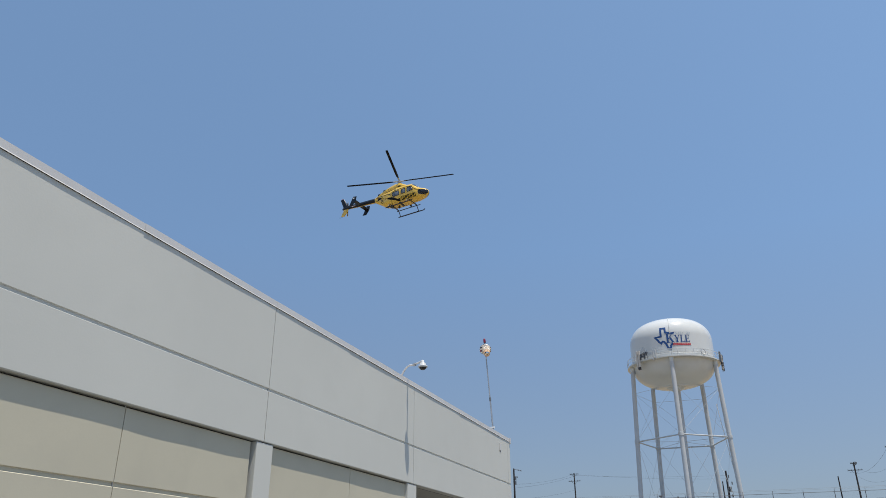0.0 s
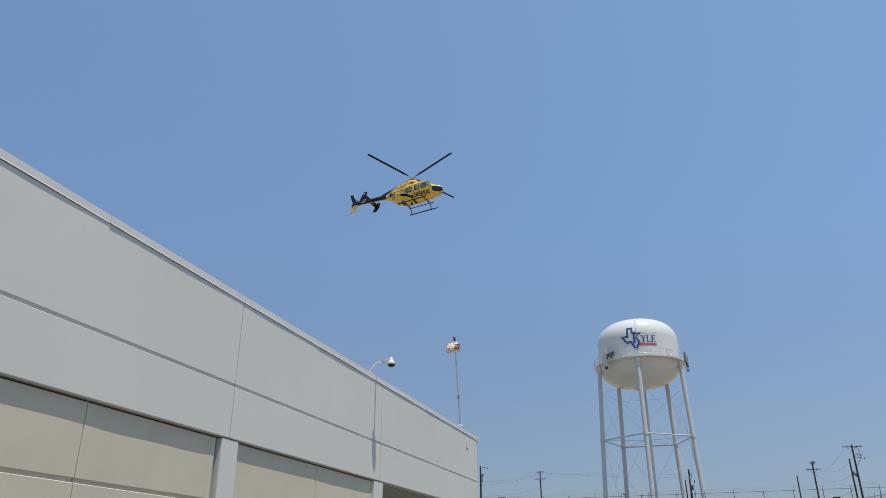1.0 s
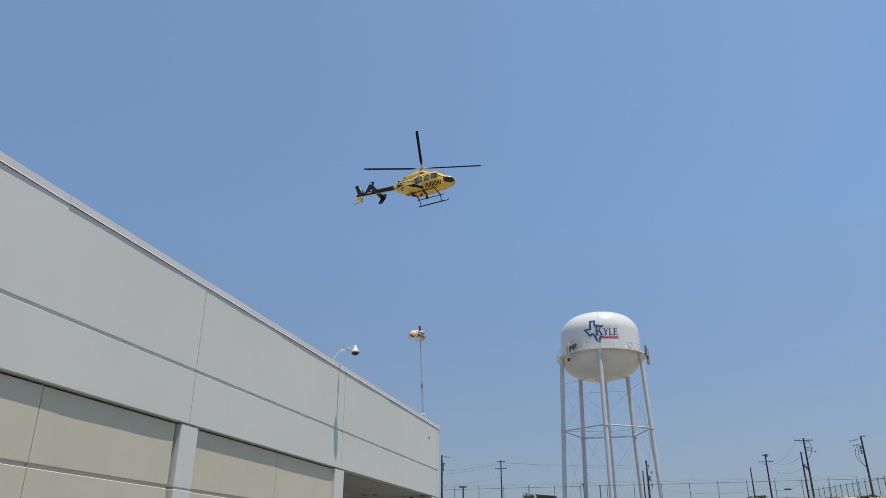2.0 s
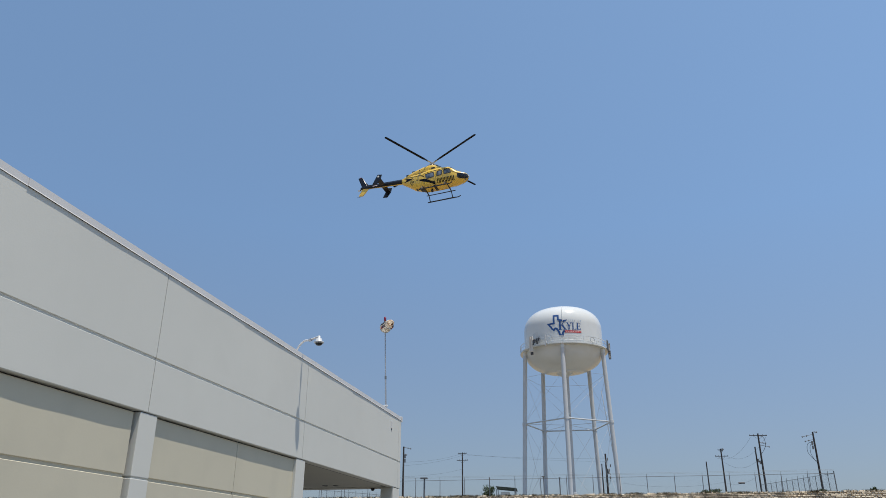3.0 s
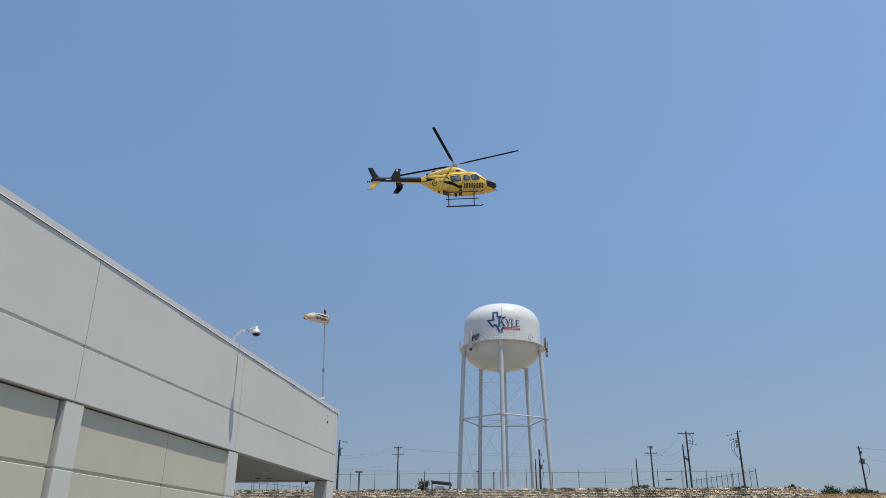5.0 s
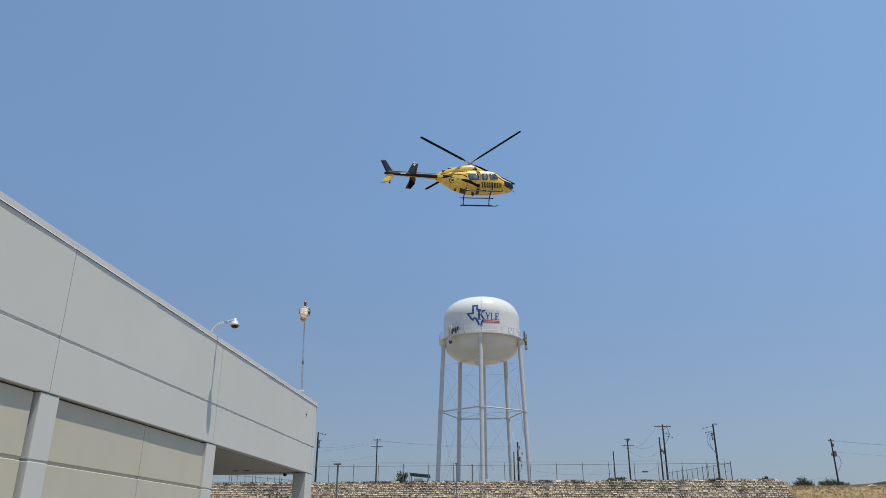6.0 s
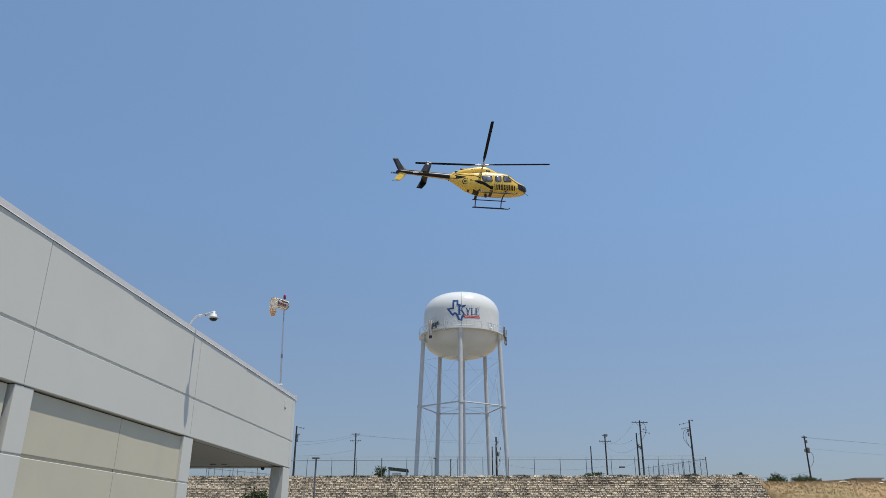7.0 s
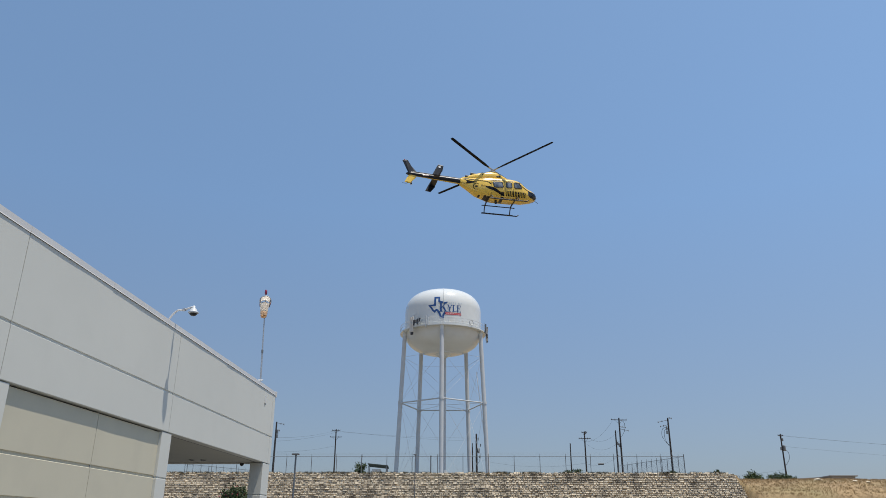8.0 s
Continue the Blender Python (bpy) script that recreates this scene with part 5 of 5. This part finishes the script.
part("roof_antenna", box(B(), 1.22, 1.34, -0.012, 0.012, 1.44, 1.70, 0.004), M_SHEET, fuselage, "white blade antenna on the roof")
part("roof_antenna", box(B(), -1.05, -0.95, -0.010, 0.010, 1.93, 2.12, 0.004), M_RUBBER, cowling)
part("nose_lamp", revolve(B(), [(0, -0.04), (0.035, -0.02), (0.04, 0.0), (0.03, 0.03), (0, 0.04)], 12), M_SHEET, fuselage, "small white nose lamp", smooth=True).location = (3.20, 0, 0.27)

# tail boom, fins and stabiliser
boom = part("tail_boom", pipe(B(), [(-2.6 - 0.25 * k, 0, 1.06 + 0.015 * k) for k in range(18)], [0.235 - 0.0065 * k for k in range(18)], 24), M_BLACK, heli, "glossy black tail boom", smooth=True)
part("drive_shaft_cover", pipe(B(), [(-2.4 - 0.3 * k, 0, 1.275 + 0.013 * k) for k in range(15)], 0.075, 10), M_BLACK, boom, "black shaft cover on the boom")
part("boom_stripe", pipe(B(), [(-2.65 - 0.25 * k, 0, 0.925 + 0.0195 * k) for k in range(16)], [0.110 - 0.003 * k for k in range(16)], 16), M_YELLOW, boom, "yellow underside of the boom", smooth=True)


for side in (-1, 1):
    part("boom_marking", box(B(), -5.72, -5.28, min(side * 0.10, side * 0.168), max(side * 0.10, side * 0.168), 1.175, 1.235, 0.01), M_PALE, boom, "small pale red marking")


def slab(outline, t0, t1, axis_y=0.0):
    """A fin from an (x, z) outline; t1 thickens it at its middle."""
    bm = B()
    c = Vector((sum(p[0] for p in outline) / len(outline), 0, sum(p[1] for p in outline) / len(outline)))
    for s in (-1, 1):
        rim = [bm.verts.new((x, axis_y + s * t0, z)) for x, z in outline]
        mid = [bm.verts.new((c.x + (x - c.x) * 0.6, axis_y + s * t1, c.z + (z - c.z) * 0.9)) for x, z in outline]
        n = len(outline)
        for i in range(n):
            bm.faces.new((rim[i], rim[(i + 1) % n], mid[(i + 1) % n], mid[i]))
        bm.faces.new(mid)
        if s < 0:
            first = rim
        else:
            for i in range(n):
                bm.faces.new((first[i], first[(i + 1) % n], rim[(i + 1) % n], rim[i]))
    bmesh.ops.recalc_face_normals(bm, faces=bm.faces)
    return bm


part("tail_fin", slab([(-6.02, 1.32), (-6.78, 1.28), (-7.24, 2.46), (-6.92, 2.52), (-6.56, 1.98)], 0.015, 0.06), M_BLACK, heli, "black swept tail fin")
part("lower_fin", slab([(-6.08, 1.28), (-6.74, 1.28), (-7.12, 0.54), (-6.76, 0.46), (-6.32, 0.90)], 0.015, 0.055), M_YELLOW, heli, "yellow lower tail fin")
part("tail_cone", revolve(B(), [(0.0, -0.3), (0.09, -0.2), (0.13, 0.0), (0.13, 0.35)], 16), M_BLACK, boom, smooth=True).matrix_basis = Matrix.Translation((-6.72, 0, 1.30)) @ Matrix.Rotation(radians(90), 4, "Y")
part("tail_skid", pipe(B(), bent([(-6.8, 0, 0.55), (-7.0, 0, 0.42), (-7.3, 0, 0.44)], 4), 0.014, 6), M_RUBBER, heli)
part("tail_strobe", revolve(B(), [(0, 0.06), (0.03, 0.05), (0.035, 0.0)], 10), M_RED, heli).location = (-7.08, 0, 2.50)
stab = part("stabiliser", box(B(), -4.98, -4.50, -1.14, 1.14, 1.10, 1.17, 0.03), M_BLACK, heli, "black horizontal stabiliser")
for side in (-1, 1):
    part("end_plate", slab([(-4.40, 1.52), (-4.80, 1.60), (-5.02, 1.20), (-5.28, 0.66), (-4.86, 0.60), (-4.50, 1.06)], 0.012, 0.035, side * 1.14), M_BLACK, stab, "swept black end plate")
    part("emblem", revolve(B(), [(0.09, 0.0), (0.0, 0.0)], 16), M_SHEET, stab).matrix_basis = Matrix.Translation((-4.72, side * 1.19, 1.36)) @ Matrix.Rotation(radians(90), 4, "X")

# main rotor: hub, mast, four blades
part("mast", tube(B(), (HUB[0], 0, 1.9), (HUB[0], 0, 2.36), 0.07, 0.055, n=16), M_CHROME, heli)
for k in range(4):
    a = radians(45 + 90 * k)
    part("pitch_link", tube(B(), (HUB[0] + 0.19 * math.cos(a), 0.19 * math.sin(a), 2.20), (HUB[0] + 0.26 * math.cos(a), 0.26 * math.sin(a), 2.38), 0.016, n=6), M_CHROME, heli)
part("swashplate", revolve(B(), [(0.06, 2.17), (0.2, 2.18), (0.2, 2.24), (0.06, 2.26)], 20), M_GALV, heli).location = (HUB[0], 0, 0)
rotor = part("main_rotor", revolve(B(), [(0, -0.1), (0.13, -0.09), (0.17, -0.03), (0.17, 0.03), (0.11, 0.09), (0, 0.11)], 20), M_CHROME, heli, "metal rotor hub with four dark blades")
rotor.location = HUB


def blade_mesh():
    bm, rings = B(), []
    cone = radians(1.4)
    for r, chord, th in ((0.42, 0.13, 0.07), (0.75, 0.15, 0.06), (1.0, 0.23, 0.045), (1.5, 0.235, 0.036), (3.0, 0.235, 0.034), (4.9, 0.235, 0.03), (5.25, 0.22, 0.026), (5.33, 0.16, 0.018)):
        ring = []
        for k in range(10):
            a = 2 * math.pi * k / 10
            q = Vector((r, chord * (0.5 * math.cos(a) - 0.12), th * 0.5 * math.sin(a)))
            q.z += r * math.tan(cone) + 0.09 * q.y
            ring.append(bm.verts.new(q))
        rings.append(ring)
    for u, v in zip(rings, rings[1:]):
        for k in range(10):
            bm.faces.new((u[k], u[(k + 1) % 10], v[(k + 1) % 10], v[k]))
    bm.faces.new(rings[0][::-1])
    bm.faces.new(rings[-1])
    bmesh.ops.recalc_face_normals(bm, faces=bm.faces)
    return mesh_of(bm, M_BLADE)


blade = blade_mesh()
grip = mesh_of(tube(B(), (0.12, 0, 0.005), (0.62, 0, 0.02), 0.06, 0.05, n=12), M_GALV)
for k in range(4):
    part("blade", blade, None, rotor, "long dark rotor blade").rotation_euler = (0, 0, k * math.pi / 2)
    part("blade_grip", grip, None, rotor).rotation_euler = (0, 0, k * math.pi / 2)

tail_rotor = part("tail_rotor", tube(B(), (0, -0.10, 0), (0, 0.08, 0), 0.07, n=14), M_GALV, heli, "two-bladed tail rotor with banded tips")
TAIL_HUB = (-6.55, 0.30, 1.36)
tail_rotor.location = TAIL_HUB
part("gearbox_shaft", tube(B(), (TAIL_HUB[0], 0.05, TAIL_HUB[2]), (TAIL_HUB[0], 0.22, TAIL_HUB[2]), 0.05, n=12), M_GALV, heli)
for s in (-1, 1):
    part("tail_blade", box(B(), -0.07, 0.07, -0.012, 0.012, min(s * 0.05, s * 0.82), max(s * 0.05, s * 0.82), 0.006), M_BLADE, tail_rotor)
    for z in (0.45, 0.62, 0.76):
        part("tip_band", box(B(), -0.072, 0.072, -0.014, 0.014, min(s * z, s * (z + 0.06)), max(s * z, s * (z + 0.06)), 0.002), M_SHEET, tail_rotor)


# ================= what moves =================
FLIGHT = [
    (0.0, -26.31, 58.00, 34.74, -1.39, -2.03, -9.39),
    (0.5, -23.96, 57.50, 34.05, -3.13, -0.99, -9.59),
    (1.0, -21.83, 57.37, 33.63, -4.25, -1.26, -10.23),
    (1.5, -19.69, 56.98, 32.97, -5.39, -1.50, -11.47),
    (2.0, -17.48, 56.39, 32.25, -5.49, -2.09, -10.50),
    (3.5, -11.45, 55.16, 30.35, -5.83, -2.88, -4.69),
    (4.0, -9.56, 54.15, 29.47, -5.62, -1.98, -2.29),
    (4.5, -7.89, 53.76, 28.90, -4.93, -1.83, 0.97),
    (6.0, -3.38, 52.58, 27.30, -5.90, -2.27, 13.47),
    (6.5, -2.15, 52.45, 26.90, -6.69, -2.12, 13.97),
    (7.0, -0.95, 52.04, 26.38, -7.38, -1.40, 14.98),
    (7.5, 0.12, 52.06, 26.03, -7.78, -0.68, 14.89),
    (8.0, 1.11, 51.52, 25.34, -7.37, -1.04, 18.14),
]
ROTOR = [(0.0, 20.4), (0.5, 0.4), (1.0, 71.3), (1.5, 48.3), (2.0, 22.6), (3.5, 37.8), (4.0, 18.6), (4.5, 2.3), (6.0, 36.8), (6.5, 19.3), (7.0, -5.1), (7.5, 62.0), (8.0, 38.0)]
# seconds, the way the sock blows (0 along x, turning left), how far it hangs, the bend of its tail
SOCK = [(0.0, -70, 16, 12), (0.5, -78, 18, 12), (1.0, -83, 15, 10), (1.5, -86, 14, 8), (2.0, -88, 9, 8), (2.2, -87, 7, 4), (2.7, -72, 5, 0), (3.3, -51, 10, -12), (3.5, -39, 6, -10), (3.7, -29, 7, 14),
        (4.0, -7, 4, 7), (4.2, -26, 7, 28), (4.5, -74, 12, 10), (4.7, -115, 8, 4), (5.2, -92, 6, 5), (5.8, -62, 3, 2), (6.0, -75, 12, 36), (6.2, -82, 26, 28), (6.5, -92, 8, 58), (6.8, -100, 5, 45),
        (7.0, -100, 6, 72), (7.3, -85, 14, 58), (7.5, -92, 8, 68), (8.0, -74, 26, 38)]
# seconds, how far the slender pole sways from upright
SWAY = [(0.0, 4.0), (0.5, 3.6), (1.0, 3.3), (1.5, 3.1), (2.0, 2.8), (3.3, 2.0), (4.0, 0.8), (4.5, 2.2), (4.7, 2.2), (6.0, 1.7), (7.0, 1.9), (8.0, 1.7)]


def rotor_angles():
    """The rotor's turn at each thirtieth of a second: some 413 turns a minute, through the known angles."""
    rate, total, keyed = 2478.0, ROTOR[0][1], [(0.0, ROTOR[0][1])]
    for (t0, a0), (t1, a1) in zip(ROTOR, ROTOR[1:]):
        guess = total + rate * (t1 - t0)
        total = a1 + 90 * round((guess - a1) / 90)
        keyed.append((t1, total))
    ts, an = [k[0] for k in keyed], [k[1] for k in keyed]
    return [(k / 30, float(np.interp(k / 30, ts, an))) for k in range(241)]


def motions():
    walk(heli, [(t, pose(x, y, z, rx, ry, rz)) for t, x, y, z, rx, ry, rz in FLIGHT])
    walk(rotor, [(t, pose(*HUB, 0, 0, a)) for t, a in rotor_angles()])
    walk(tail_rotor, [(k / 30, pose(*TAIL_HUB, 0, 63 * k, 0)) for k in range(241)])
    walk(mast, [(t, pose(*SOCK_AT, SOCK_FOOT, 0, -lean, 0)) for t, lean in SWAY])
    rows = []
    for t, yaw, droop, bend in SOCK:
        lean = radians(float(np.interp(t, [r[0] for r in SWAY], [r[1] for r in SWAY])))
        rows.append((t, pose(SOCK_AT[0] - (SOCK_Z - SOCK_FOOT) * math.sin(lean), SOCK_AT[1], SOCK_FOOT + (SOCK_Z - SOCK_FOOT) * math.cos(lean), 0, droop, yaw)))
    walk(sock, rows)
    walk(tail, [(t, pose(0.80, 0, 0, 0, bend, 0)) for t, yaw, droop, bend in SOCK])


motions()
